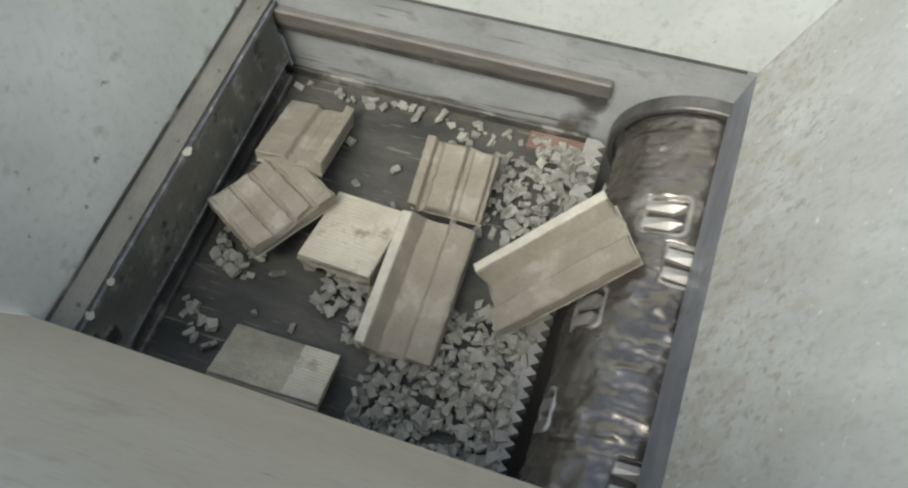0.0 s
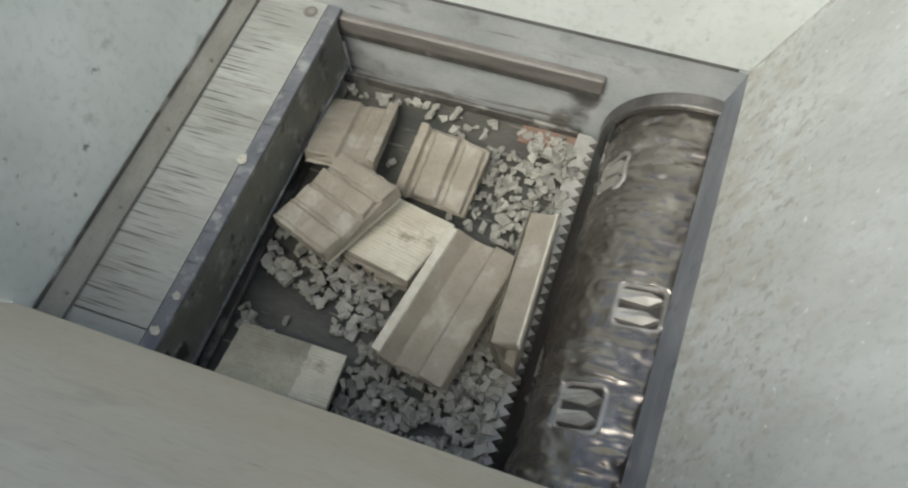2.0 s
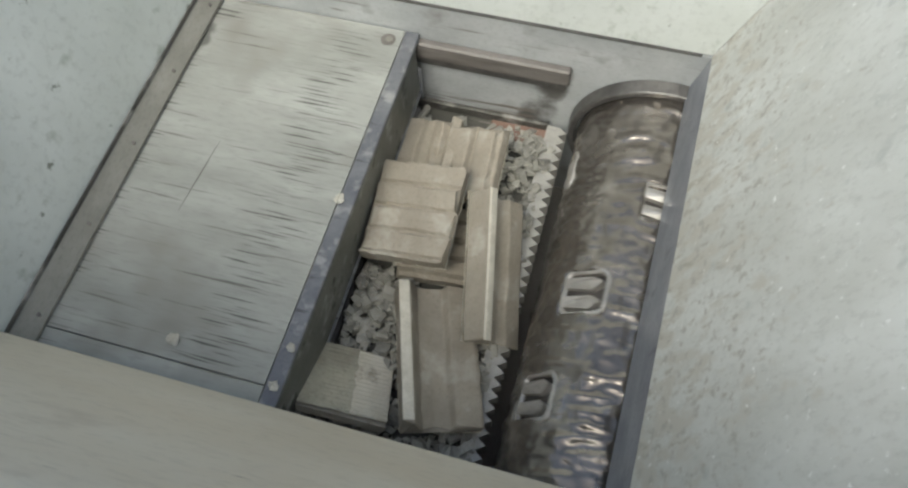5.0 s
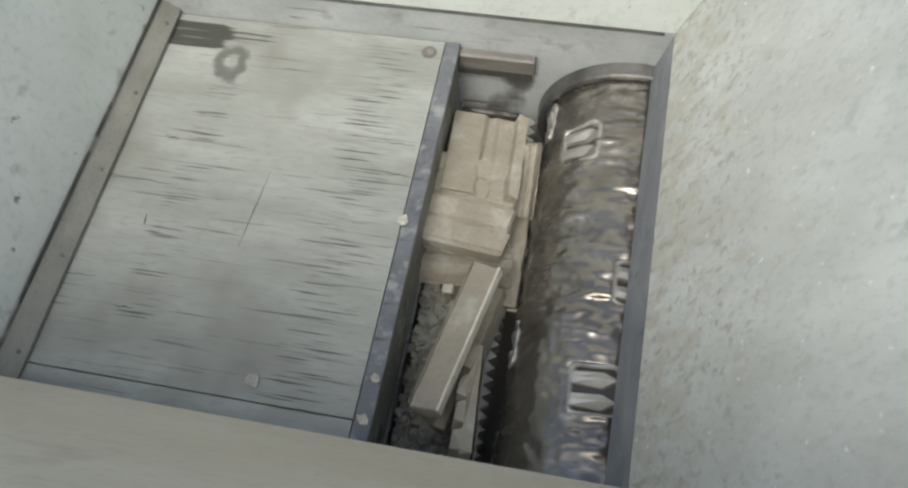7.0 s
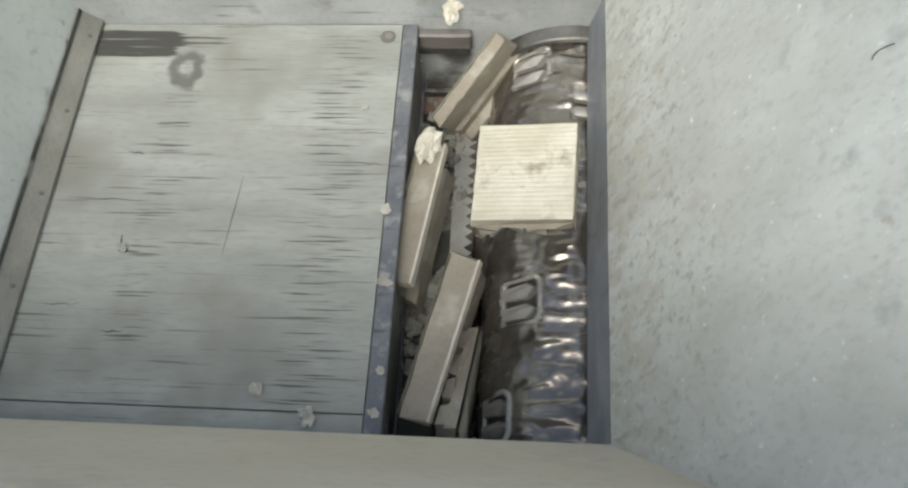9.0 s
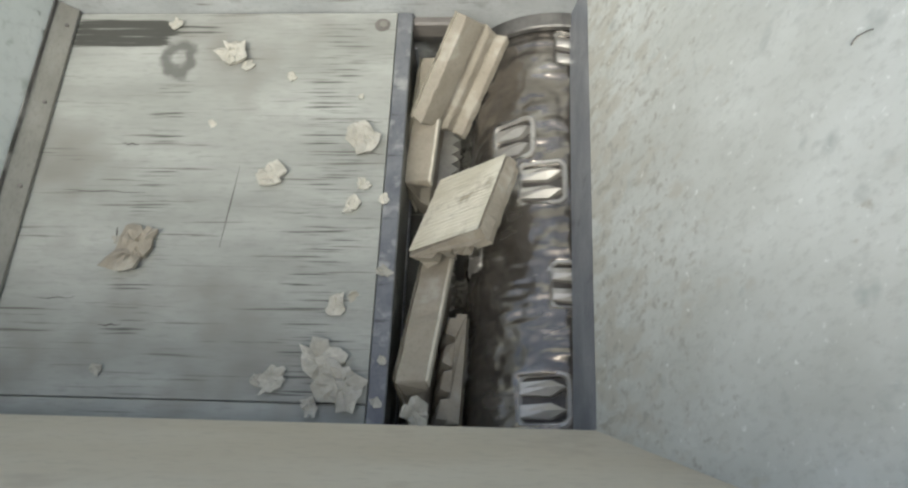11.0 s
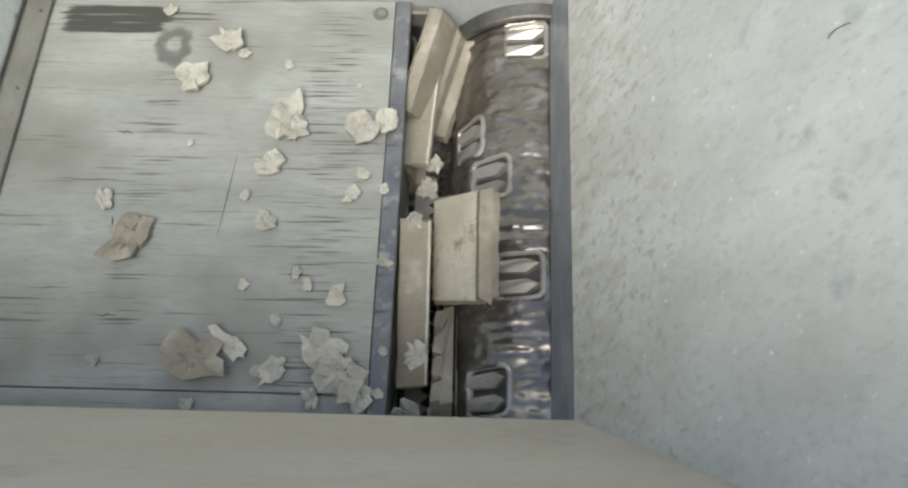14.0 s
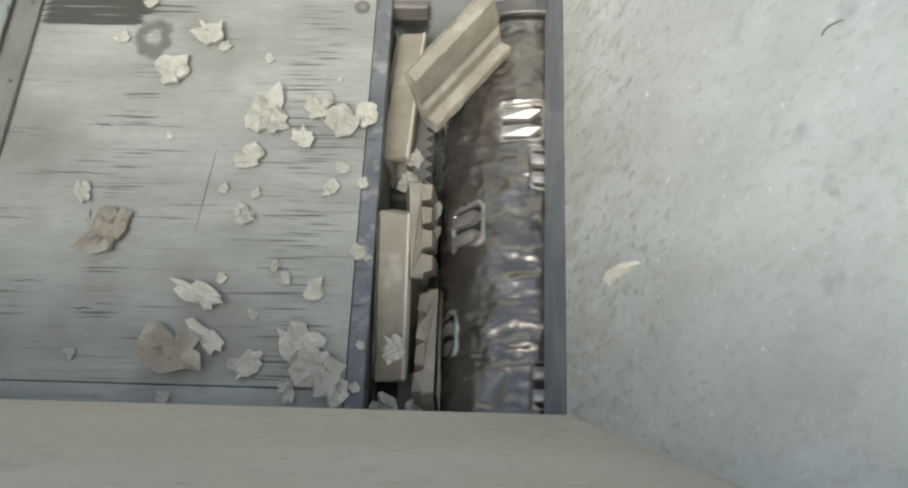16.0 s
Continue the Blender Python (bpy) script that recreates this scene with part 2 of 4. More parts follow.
def block(x0, x1, y0, y1, z0, z1, bevel=0.002):
    bm = bmesh.new()
    bmesh.ops.create_cube(bm, size=1)
    for v in bm.verts:
        v.co = Vector((x0 if v.co.x < 0 else x1, y0 if v.co.y < 0 else y1, z0 if v.co.z < 0 else z1))
    if bevel:
        soft_edges(bm, bevel)
    return bm


def prism(profile, y0, y1, axis="y"):
    """A closed profile of (a, b) pairs, drawn out from y0 to y1; the profile lies in x and z for axis y, in y and z for axis x."""
    bm = bmesh.new()
    rows = []
    for s in (y0, y1):
        rows.append([bm.verts.new((a, s, b) if axis == "y" else (s, a, b)) for a, b in profile])
    n = len(profile)
    for i in range(n):
        bm.faces.new((rows[0][i], rows[0][(i + 1) % n], rows[1][(i + 1) % n], rows[1][i]))
    bm.faces.new(rows[0][::-1])
    bm.faces.new(rows[1])
    bmesh.ops.recalc_face_normals(bm, faces=bm.faces)
    return bm


def cylinder(r, a, b, segs=12):
    """A bevelled round from point a to point b."""
    a, b = Vector(a), Vector(b)
    bm = bmesh.new()
    bmesh.ops.create_cone(bm, cap_ends=True, segments=segs, radius1=r, radius2=r, depth=(b - a).length)
    bm.transform(Matrix.Translation((a + b) / 2) @ (b - a).to_track_quat("Z", "Y").to_matrix().to_4x4())
    return bm


def shade_smooth(ob):
    for p in ob.data.polygons:
        p.use_smooth = True
    return ob


# ---- the plan ----
W, WS, D, H = 1.112, 1.098, 0.9, 0.089   # right side (far and near end), depth and top of the cutting chamber; the ram's top is z = 0
TOP = 1.15                        # rim of the hopper
SR, SF, SB, SL = 0.45, 0.40, 0.20, 0.35   # flare of the hopper walls: right, front, back, left
BED_Z = -0.26
AX, AZ, AR = 1.056, -0.212, 0.186  # rotor axis and radius
SPIN = 607                        # degrees a second
KNIFE_X = 0.848                   # tips of the bed knife
LEFT = -0.021
FIBRE = ((1.3325, 0.341, 0.602), (1.3335, 0.344, 0.606), (1.3365, 0.346, 0.612), (1.3385, 0.345, 0.617), (1.3415, 0.344, 0.623), (1.3445, 0.341, 0.63))


def ram_front(t):
    """Where the ram's front edge is at t seconds."""
    return float(np.interp(t, RAM_T, RAM_X))


RAM_T = (0, 1, 2, 3, 4, 4.2, 6.3, 6.5, 7, 7.5, 8, 8.5, 9, 9.5, 11, 11.5, 12, 12.5, 13, 13.5, 14, 14.5, 15, 15.5, 16)
RAM_X = (0.022, 0.115, 0.208, 0.302, 0.394, 0.414, 0.604, 0.623, 0.668, 0.716, 0.742, 0.743, 0.722, 0.735, 0.75, 0.762, 0.770, 0.792, 0.793, 0.753, 0.789, 0.812, 0.802, 0.804, 0.761)


# ---- setting ----
def hopper_wall(name, corners, mat, label):
    """An inclined sheet from four inner corners, 10 mm thick to the outside."""
    bm = bmesh.new()
    vs = [bm.verts.new(c) for c in corners]
    f = bm.faces.new(vs)
    f.normal_update()
    n = f.normal.copy()
    centre = Vector((0.5, 0.45, 0.6))
    if (centre - Vector(corners[0])).dot(n) > 0:
        n = -n
    out = bmesh.ops.extrude_face_region(bm, geom=[f])
    bmesh.ops.translate(bm, vec=n * 0.01, verts=[v for v in out["geom"] if isinstance(v, bmesh.types.BMVert)])
    bmesh.ops.recalc_face_normals(bm, faces=bm.faces)
    return tagged(part(name, bm, mat), label, "wall", kind="structure")


def build_setting():
    g = TOP - H
    xr, xs, yf, yb, xl = W + SR * g, WS + SR * g, -SF * g, D + SB * g, LEFT - SL * (TOP - 0.04)
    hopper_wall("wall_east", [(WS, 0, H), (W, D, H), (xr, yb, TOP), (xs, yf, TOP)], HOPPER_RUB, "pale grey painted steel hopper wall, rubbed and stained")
    hopper_wall("wall_north", [(LEFT, D + 0.004, H + 0.004), (W, D + 0.004, H + 0.004), (xr, yb, TOP), (xl, yb, TOP)], HOPPER, "pale grey painted steel hopper wall with scuffs")
    hopper_wall("wall_south", [(LEFT, 0, H), (WS, 0, H), (xs, yf, TOP), (xl, yf, TOP)], DUSTY, "dusty beige grey steel hopper wall")
    hopper_wall("wall_west", [(LEFT, 0, 0.042), (LEFT, D, 0.042), (xl, yb, TOP), (xl, yf, TOP)], HOPPER, "pale green grey steel hopper wall with dark specks")
    ground = part("ground", block(-60, 60, -60, 60, -0.62, -0.52, 0), SOIL)
    tagged(ground, "grey concrete ground under the machine", "ground", kind="structure")
    # cutting chamber
    side = prism([(-1.1, H), (-1.1, -0.52), (1.4, -0.52), (1.4, H)], D, D + 0.02)
    plate = tagged(part("chamber_wall_north", side, PLATE), "worn grey steel side plate of the cutting chamber", "chamber wall", kind="structure")
    part("guide_rail", block(LEFT - 0.35, 0.837, D - 0.022, D - 0.0005, -0.060, -0.013, 0.004), RAIL, plate, "brown grey flat steel guide rail")
    # dark strip in place of the shade that the guide rail throws below itself
    part("rail_shadow_strip", block(LEFT - 0.35, 0.83, D - 0.016, D - 0.0005, -0.084, -0.0605, 0.002), COLLAR, plate, "dark strip standing in for the shade under the guide rail")
    part("lower_rail", block(LEFT - 0.35, 0.80, D - 0.012, D - 0.0005, BED_Z, BED_Z + 0.03, 0.003), DARK, plate)
    front = prism([(-1.1, H), (-1.1, -0.52), (1.4, -0.52), (1.4, H)], -0.02, 0)
    tagged(part("chamber_wall_south", front, PLATE), "worn grey steel side plate of the cutting chamber", "chamber wall", kind="structure")
    # unseen end plates and covers, added to keep stray daylight out of the chamber
    tagged(part("chamber_wall_west", block(-1.12, -1.1, -0.02, D + 0.02, -0.52, H, 0), PLATE), "unseen plain end plate added to close the ram housing to light", "chamber wall", kind="structure")
    tagged(part("chamber_wall_end", block(1.4, 1.42, -0.02, D + 0.02, -0.52, H, 0), PLATE), "unseen plain end plate added behind the rotor to stop light", "chamber wall", kind="structure")
    tagged(part("ram_housing_top", block(-1.1, LEFT - 0.012, 0.0005, D - 0.0005, 0.012, 0.03, 0), PLATE), "unseen plain cover added over the ram housing to stop light", "cover plate", kind="structure")
    tagged(part("rotor_housing_top", block(W + 0.012, 1.4, 0.0005, D - 0.0005, H - 0.02, H - 0.004, 0), PLATE), "unseen plain cover added behind the deflector to stop light", "cover plate", kind="structure")
    right = prism([(W, H), (W - 0.026, -0.018), (W - 0.018, -0.024), (W + 0.02, -0.024), (W + 0.03, H)], 0.001, D - 0.001)
    for v in right.verts:
        v.co.x += (WS - W) * (1 - v.co.y / D)
    tagged(part("chamber_wall_east", right, BLUE), "blue grey painted steel deflector plate over the rotor", "chamber wall", kind="structure")
    bed = tagged(part("floor", block(-1.1, KNIFE_X - 0.03, 0, D, BED_Z - 0.02, BED_Z, 0), BED), "dark scuffed steel bed plate", "floor", kind="structure")
    bm = bmesh.new()
    pitch, n = 0.026, 34
    z0, z1 = BED_Z - 0.018, BED_Z + 0.024
    for i in range(n):
        y = 0.008 + i * pitch
        pts = [(KNIFE_X - 0.05, y), (KNIFE_X - 0.019, y), (KNIFE_X, y + pitch / 2), (KNIFE_X - 0.019, y + pitch), (KNIFE_X - 0.05, y + pitch)]
        lo = [bm.verts.new((a, b, z0)) for a, b in pts]
        hi = [bm.verts.new((a, b, z1)) for a, b in pts]
        bm.faces.new(hi)
        bm.faces.new(lo[::-1])
        for k in range(5):
            bm.faces.new((lo[k], lo[(k + 1) % 5], hi[(k + 1) % 5], hi[k]))
    part("shim", block(0.66, 0.80, 0.836, 0.886, BED_Z + 0.0005, BED_Z + 0.012, 0.002), RUST, bed, "rust red steel shim")
    part("bed_knife", bm, TOOTH, bed, "pale toothed steel bed knife")
    # ring round the rotor's far end
    bm = bmesh.new()
    rings = []
    for i in range(49):
        a = radians(-100 + i * 290 / 48)
        sn, c = math.sin(a), math.cos(a)
        rings.append([bm.verts.new((AX - sn * r, y, AZ + c * r)) for r, y in ((0.190, D - 0.001), (0.190, D - 0.030), (0.192, D - 0.033), (0.203, D - 0.033), (0.206, D - 0.030), (0.208, D - 0.012), (0.209, D - 0.001))])
    for a, b in zip(rings, rings[1:]):
        for k in range(6):
            bm.faces.new((a[k], a[k + 1], b[k + 1], b[k]))
    bmesh.ops.recalc_face_normals(bm, faces=bm.faces)
    part("bearing_collar", bm, COLLAR, plate, "dark worn steel collar round the rotor end")
    part("joint", block(LEFT, W - 0.02, D - 0.0012, D + 0.005, H - 0.0012, H + 0.0016, 0), COLLAR, plate, "thin dark joint under the hopper wall")
    # wiper strip on the left with its screws
    strip = tagged(new("wiper_strip"), "grey steel wiper strip screwed along the hopper's foot", "strip", kind="structure")
    part("strip_plate", prism([(LEFT, 0.042), (0.014, 0.011), (0.014, 0.003), (LEFT, 0.003)], 0.002, D - 0.002), STRIP, strip)
    for y in (0.061, 0.259, 0.456, 0.651, 0.847):
        part("screw", cylinder(0.0042, (0.0005, y, 0.010), (0.0025, y, 0.0235), 10), RAIL, strip)
    part("strip_bracket", block(LEFT, LEFT + 0.003, 0.002, D - 0.002, 0.041, 0.052, 0.001), DARK, strip)


def wobbly_tube(name, pts, radius, mat, label, category, kind=""):
    bm = bmesh.new()
    rings = []
    for i, p in enumerate(pts):
        p = Vector(p)
        d = (Vector(pts[min(i + 1, len(pts) - 1)]) - Vector(pts[max(i - 1, 0)])).normalized()
        u = d.orthogonal().normalized()
        v = d.cross(u)
        r = radius * (1 + 0.35 * math.sin(i * 2.3) * math.cos(i * 1.1))
        rings.append([bm.verts.new(p + (u * math.cos(k * math.pi / 3) + v * math.sin(k * math.pi / 3)) * r) for k in range(6)])
    for a, c in zip(rings, rings[1:]):
        for k in range(6):
            bm.faces.new((a[k], a[(k + 1) % 6], c[(k + 1) % 6], c[k]))
    bm.faces.new(rings[0][::-1])
    bm.faces.new(rings[-1])
    bmesh.ops.recalc_face_normals(bm, faces=bm.faces)
    return tagged(part(name, bm, mat), label, category, kind=kind)


build_setting()
g = TOP - H
for x, y, s in ((WS, 0.0, -SF), (W, D, SB)):
    wobbly_tube("weld_seam", [(x + SR * g * i / 90 - 0.001, y + s * g * i / 90 - (0.001 if s > 0 else -0.001), H + g * i / 90) for i in range(91)], 0.0014, HOPPER_RUB, "rough painted weld seam in the hopper corner", "weld seam", "structure")
wobbly_tube("fibre", FIBRE, 0.0008, RAIL, "thin brown fibre stuck to the hopper wall", "fibre")


# ---- ram ----
def build_ram():
    """The pusher; its own x = 0 is its front edge."""
    ram = thing("pusher_ram", "worn off-white pusher ram with a blue grey steel edge", "pusher ram")
    part("cover", block(-0.98, -0.034, 0.0505, D - 0.003, -0.012, 0.0, 0.0012), RAM_TOP, ram, "worn off-white cover with dark scratches")
    part("side_strip", block(-0.98, -0.034, 0.003, 0.0485, -0.012, -0.0006, 0.0012), RAM_TOP, ram)
    part("edge_plate", block(-0.0325, 0.0, 0.006, D - 0.003, -0.014, 0.001, 0.002), RAM_EDGE, ram, "scraped blue grey steel edge plate")
    part("front_face", block(-0.025, -0.003, 0.012, D - 0.03, -0.168, -0.0145, 0.002), RAM_FACE, ram, "dirty dark steel front face")
    part("face_lip", block(-0.0255, 0.0005, 0.012, D - 0.03, -0.176, -0.1685, 0.002), RAM_EDGE, ram)
    part("scraper_lip", block(-0.028, -0.008, 0.012, D - 0.03, BED_Z + 0.003, BED_Z + 0.022, 0.003), DARK, ram)
    part("body", block(-0.98, -0.026, 0.012, D - 0.03, BED_Z + 0.02, -0.0125, 0), DARK, ram)
    part("corner_bracket", block(-0.034, 0.002, D - 0.03, D - 0.024, -0.2, -0.09, 0.002), BLUE, ram)
    for x0, y0, x1, y1 in ((-0.324, 0.515, -0.338, 0.339), (-0.675, 0.459, -0.505, 0.455), (-0.674, 0.232, -0.595, 0.235), (-0.574, 0.566, -0.537, 0.564), (-0.541, 0.182, -0.497, 0.184), (-0.095, 0.548, -0.036, 0.546), (-0.115, 0.621, -0.045, 0.62), (-0.545, 0.38, -0.541, 0.355)):
        pts = [Vector((x0 + (x1 - x0) * k / 8, y0 + (y1 - y0) * k / 8 + 0.0015 * math.sin(k * 1.7), 0.0)) for k in range(9)]
        bm = bmesh.new()
        across = Vector((-(y1 - y0), x1 - x0, 0)).normalized()
        rows = [[bm.verts.new(p + across * s * (0.0028 if abs(x1 - x0) < 0.045 and abs(y1 - y0) < 0.1 else 0.0015) * (1 - abs(k - 4) / 4.6) + Vector((0, 0, z))) for s, z in ((-1, -0.002), (-0.6, 0.0006), (0.6, 0.0006), (1, -0.002))] for k, p in enumerate(pts)]
        for p, q in zip(rows, rows[1:]):
            for k in range(3):
                bm.faces.new((p[k], p[k + 1], q[k + 1], q[k]))
        bmesh.ops.recalc_face_normals(bm, faces=bm.faces)
        part("scratch", bm, POCKET, ram)
    bm = cylinder(0.017, (-0.064, 0.864, -0.003), (-0.064, 0.864, 0.0006), 20)
    part("bolt_recess", bm, RAIL, ram, "brown worn recess round a bolt")
    part("bolt_head", cylinder(0.009, (-0.062, 0.866, -0.003), (-0.062, 0.866, 0.0018), 6), STRIP, ram)
    return ram


ram = build_ram()


# ---- rotor ----
# pockets along the axis, each with its lead in degrees at the reference second; every one has a twin on the far side
POCKETS = ((0.075, -20), (0.183, 60), (0.291, -40), (0.399, 40), (0.507, -20), (0.615, 0), (0.723, 90), (0.826, -45))
POCKET_HALF, POCKET_REACH = 0.043, 0.046


def swept_ring(path, radius, segs=6):
    """A closed round bar along a loop of points with their outward directions."""
    bm = bmesh.new()
    rings = []
    n = len(path)
    for i, (p, up) in enumerate(path):
        d = (path[(i + 1) % n][0] - path[i - 1][0]).normalized()
        side = d.cross(up).normalized()
        rings.append([bm.verts.new(p + (side * math.cos(2 * math.pi * k / segs) + up * math.sin(2 * math.pi * k / segs)) * radius) for k in range(segs)])
    for i in range(n):
        a, b = rings[i], rings[(i + 1) % n]
        for k in range(segs):
            bm.faces.new((a[k], a[(k + 1) % segs], b[(k + 1) % segs], b[k]))
    bmesh.ops.recalc_face_normals(bm, faces=bm.faces)
    return bm


def build_rotor():
    """A hard-faced shaft with pairs of pointed knives in framed pockets; its own y axis is its axis."""
    rotor = thing("shredder_rotor", "shiny worn steel shredder rotor with framed knife pockets", "rotor")
    rnd = random.Random(11)
    turns = [(y, SPIN * 6.5 - lead + half) for y, lead in POCKETS for half in (0, 180)]
    rows, segs = 190, 200
    bm = bmesh.new()
    loops = []
    for j in range(rows + 1):
        y = 0.006 + 0.889 * j / rows
        row = []
        for q in range(segs):
            a = 2 * math.pi * q / segs
            d = Vector((math.sin(a), 0, math.cos(a)))
            r = AR - 0.006
            # weld beads run round the shaft, broken and uneven
            bead = noise.noise(Vector((math.sin(a) * 2.2, y * 62, math.cos(a) * 2.2)))
            r += 0.0088 * max(-0.15, bead) * max(0.0, 0.6 + noise.noise(d * 2.0 + Vector((1, y * 9, 4)))) + 0.004 * noise.noise(d * 4.5 + Vector((3, y * 22, 5))) + 0.0028 * noise.noise(d * 12 + Vector((0, y * 60, 0)))
            for yc, turn in turns:
                if abs(y - yc) < POCKET_HALF:
                    off = (math.degrees(a) - turn + 180) % 360 - 180
                    if abs(radians(off)) * AR < POCKET_REACH:
                        r = AR - 0.026
            row.append(bm.verts.new((r * d.x, y, r * d.z)))
        loops.append(row)
    for a, b in zip(loops, loops[1:]):
        for k in range(segs):
            bm.faces.new((a[k], a[(k + 1) % segs], b[(k + 1) % segs], b[k]))
    bm.faces.new(loops[0][::-1])
    bm.faces.new(loops[-1])
    bmesh.ops.recalc_face_normals(bm, faces=bm.faces)
    shade_smooth(part("shaft", bm, ROTOR, rotor))
    for yc, turn in turns:
        about = Matrix.Rotation(radians(turn), 4, "Y")
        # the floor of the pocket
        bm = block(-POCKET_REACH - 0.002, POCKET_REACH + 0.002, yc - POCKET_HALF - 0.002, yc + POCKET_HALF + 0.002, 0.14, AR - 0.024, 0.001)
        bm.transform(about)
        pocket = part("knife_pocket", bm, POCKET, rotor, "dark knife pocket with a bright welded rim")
        path = []
        ha, hy, corner = POCKET_REACH + 0.003, POCKET_HALF + 0.003, 0.018
        for cx, cy, a0 in ((ha - corner, hy - corner, 0), (-ha + corner, hy - corner, 90), (-ha + corner, -hy + corner, 180), (ha - corner, -hy + corner, 270)):
            for k in range(5):
                a = radians(a0 + 90 * k / 4)
                th = (cx + corner * math.cos(a)) / AR
                up = Vector((math.sin(th), 0, math.cos(th)))
                path.append((up * (AR - (0.0068 if th > 0 else 0.013) + 0.002 * rnd.uniform(-1, 1)) + Vector((0, yc + cy + corner * math.sin(a), 0)), up))
        bm = swept_ring(path, 0.0052)
        bm.transform(about)
        part("pocket_rim", bm, KNIFE, pocket)
        for k in (-1, 1):
            yk = yc + k * 0.0205
            # a square bar with a pointed nose, thickest along its middle ridge
            bm = bmesh.new()
            outline = [(-0.042, -0.011), (0.014, -0.0145), (0.040, 0.0), (0.014, 0.0145), (-0.042, 0.011)]
            lo = [bm.verts.new((x, yk + w, AR - 0.030)) for x, w in outline]
            hi = [bm.verts.new((x, yk + w, AR - (0.012 if x < 0.03 else 0.002))) for x, w in outline]
            ridge = [bm.verts.new((-0.040, yk, AR - 0.010)), bm.verts.new((0.010, yk, AR - 0.001))]
            for i in range(5):
                bm.faces.new((lo[i], lo[(i + 1) % 5], hi[(i + 1) % 5], hi[i]))
            bm.faces.new(lo[::-1])
            bm.faces.new((hi[0], hi[1], ridge[1], ridge[0]))
            bm.faces.new((hi[1], hi[2], ridge[1]))
            bm.faces.new((hi[2], hi[3], ridge[1]))
            bm.faces.new((hi[3], hi[4], ridge[0], ridge[1]))
            bm.faces.new((hi[4], hi[0], ridge[0]))
            bmesh.ops.recalc_face_normals(bm, faces=bm.faces)
            bm.transform(about)
            part("knife", bm, KNIFE, pocket)
    return rotor


rotor = build_rotor()


# ---- foam panels ----
def profile_of(kind, w, t):
    """The section of a panel: points along x, from the left, with their height over the back as a share of t."""
    if kind == "ribs":
        pts = [(0, 0.62)]
        for i in range(4):
            a = 0.02 + i * 0.245
            pts += [(a, 0.58), (a + 0.025, 0.98), (a + 0.165, 0.92), (a + 0.19, 0.6), (a + 0.23, 0.56)]
        pts += [(1, 0.6)]
    elif kind == "boards":
        pts = [(0, 0.80)]
        for i in range(4):
            a = 0.02 + i * 0.245
            pts += [(a, 0.80), (a + 0.02, 0.99), (a + 0.195, 0.93), (a + 0.212, 0.79), (a + 0.235, 0.79)]
        pts += [(1, 0.80)]
    elif kind == "bars":
        pts = [(0, 0.9), (0.12, 1), (0.16, 0.62), (0.22, 0.6), (0.26, 0.95), (0.55, 0.95), (0.59, 0.62), (0.65, 0.62), (0.69, 0.98), (0.93, 0.98), (0.95, 0.7), (1, 0.66)]
    elif kind == "step":
        pts = [(0, 0.66), (0.42, 0.64), (0.48, 0.44), (0.58, 0.42), (0.64, 0.60), (0.82, 0.58), (0.86, 1), (1, 1)]
    else:  # channel
        pts = [(0, 1), (0.14, 1), (0.27, 0.34), (0.42, 0.30), (0.60, 0.32), (0.66, 0.62), (0.95, 0.64), (1, 0.58)]
    return [(w * (a - 0.5), t * (b - 0.5)) for a, b in pts]


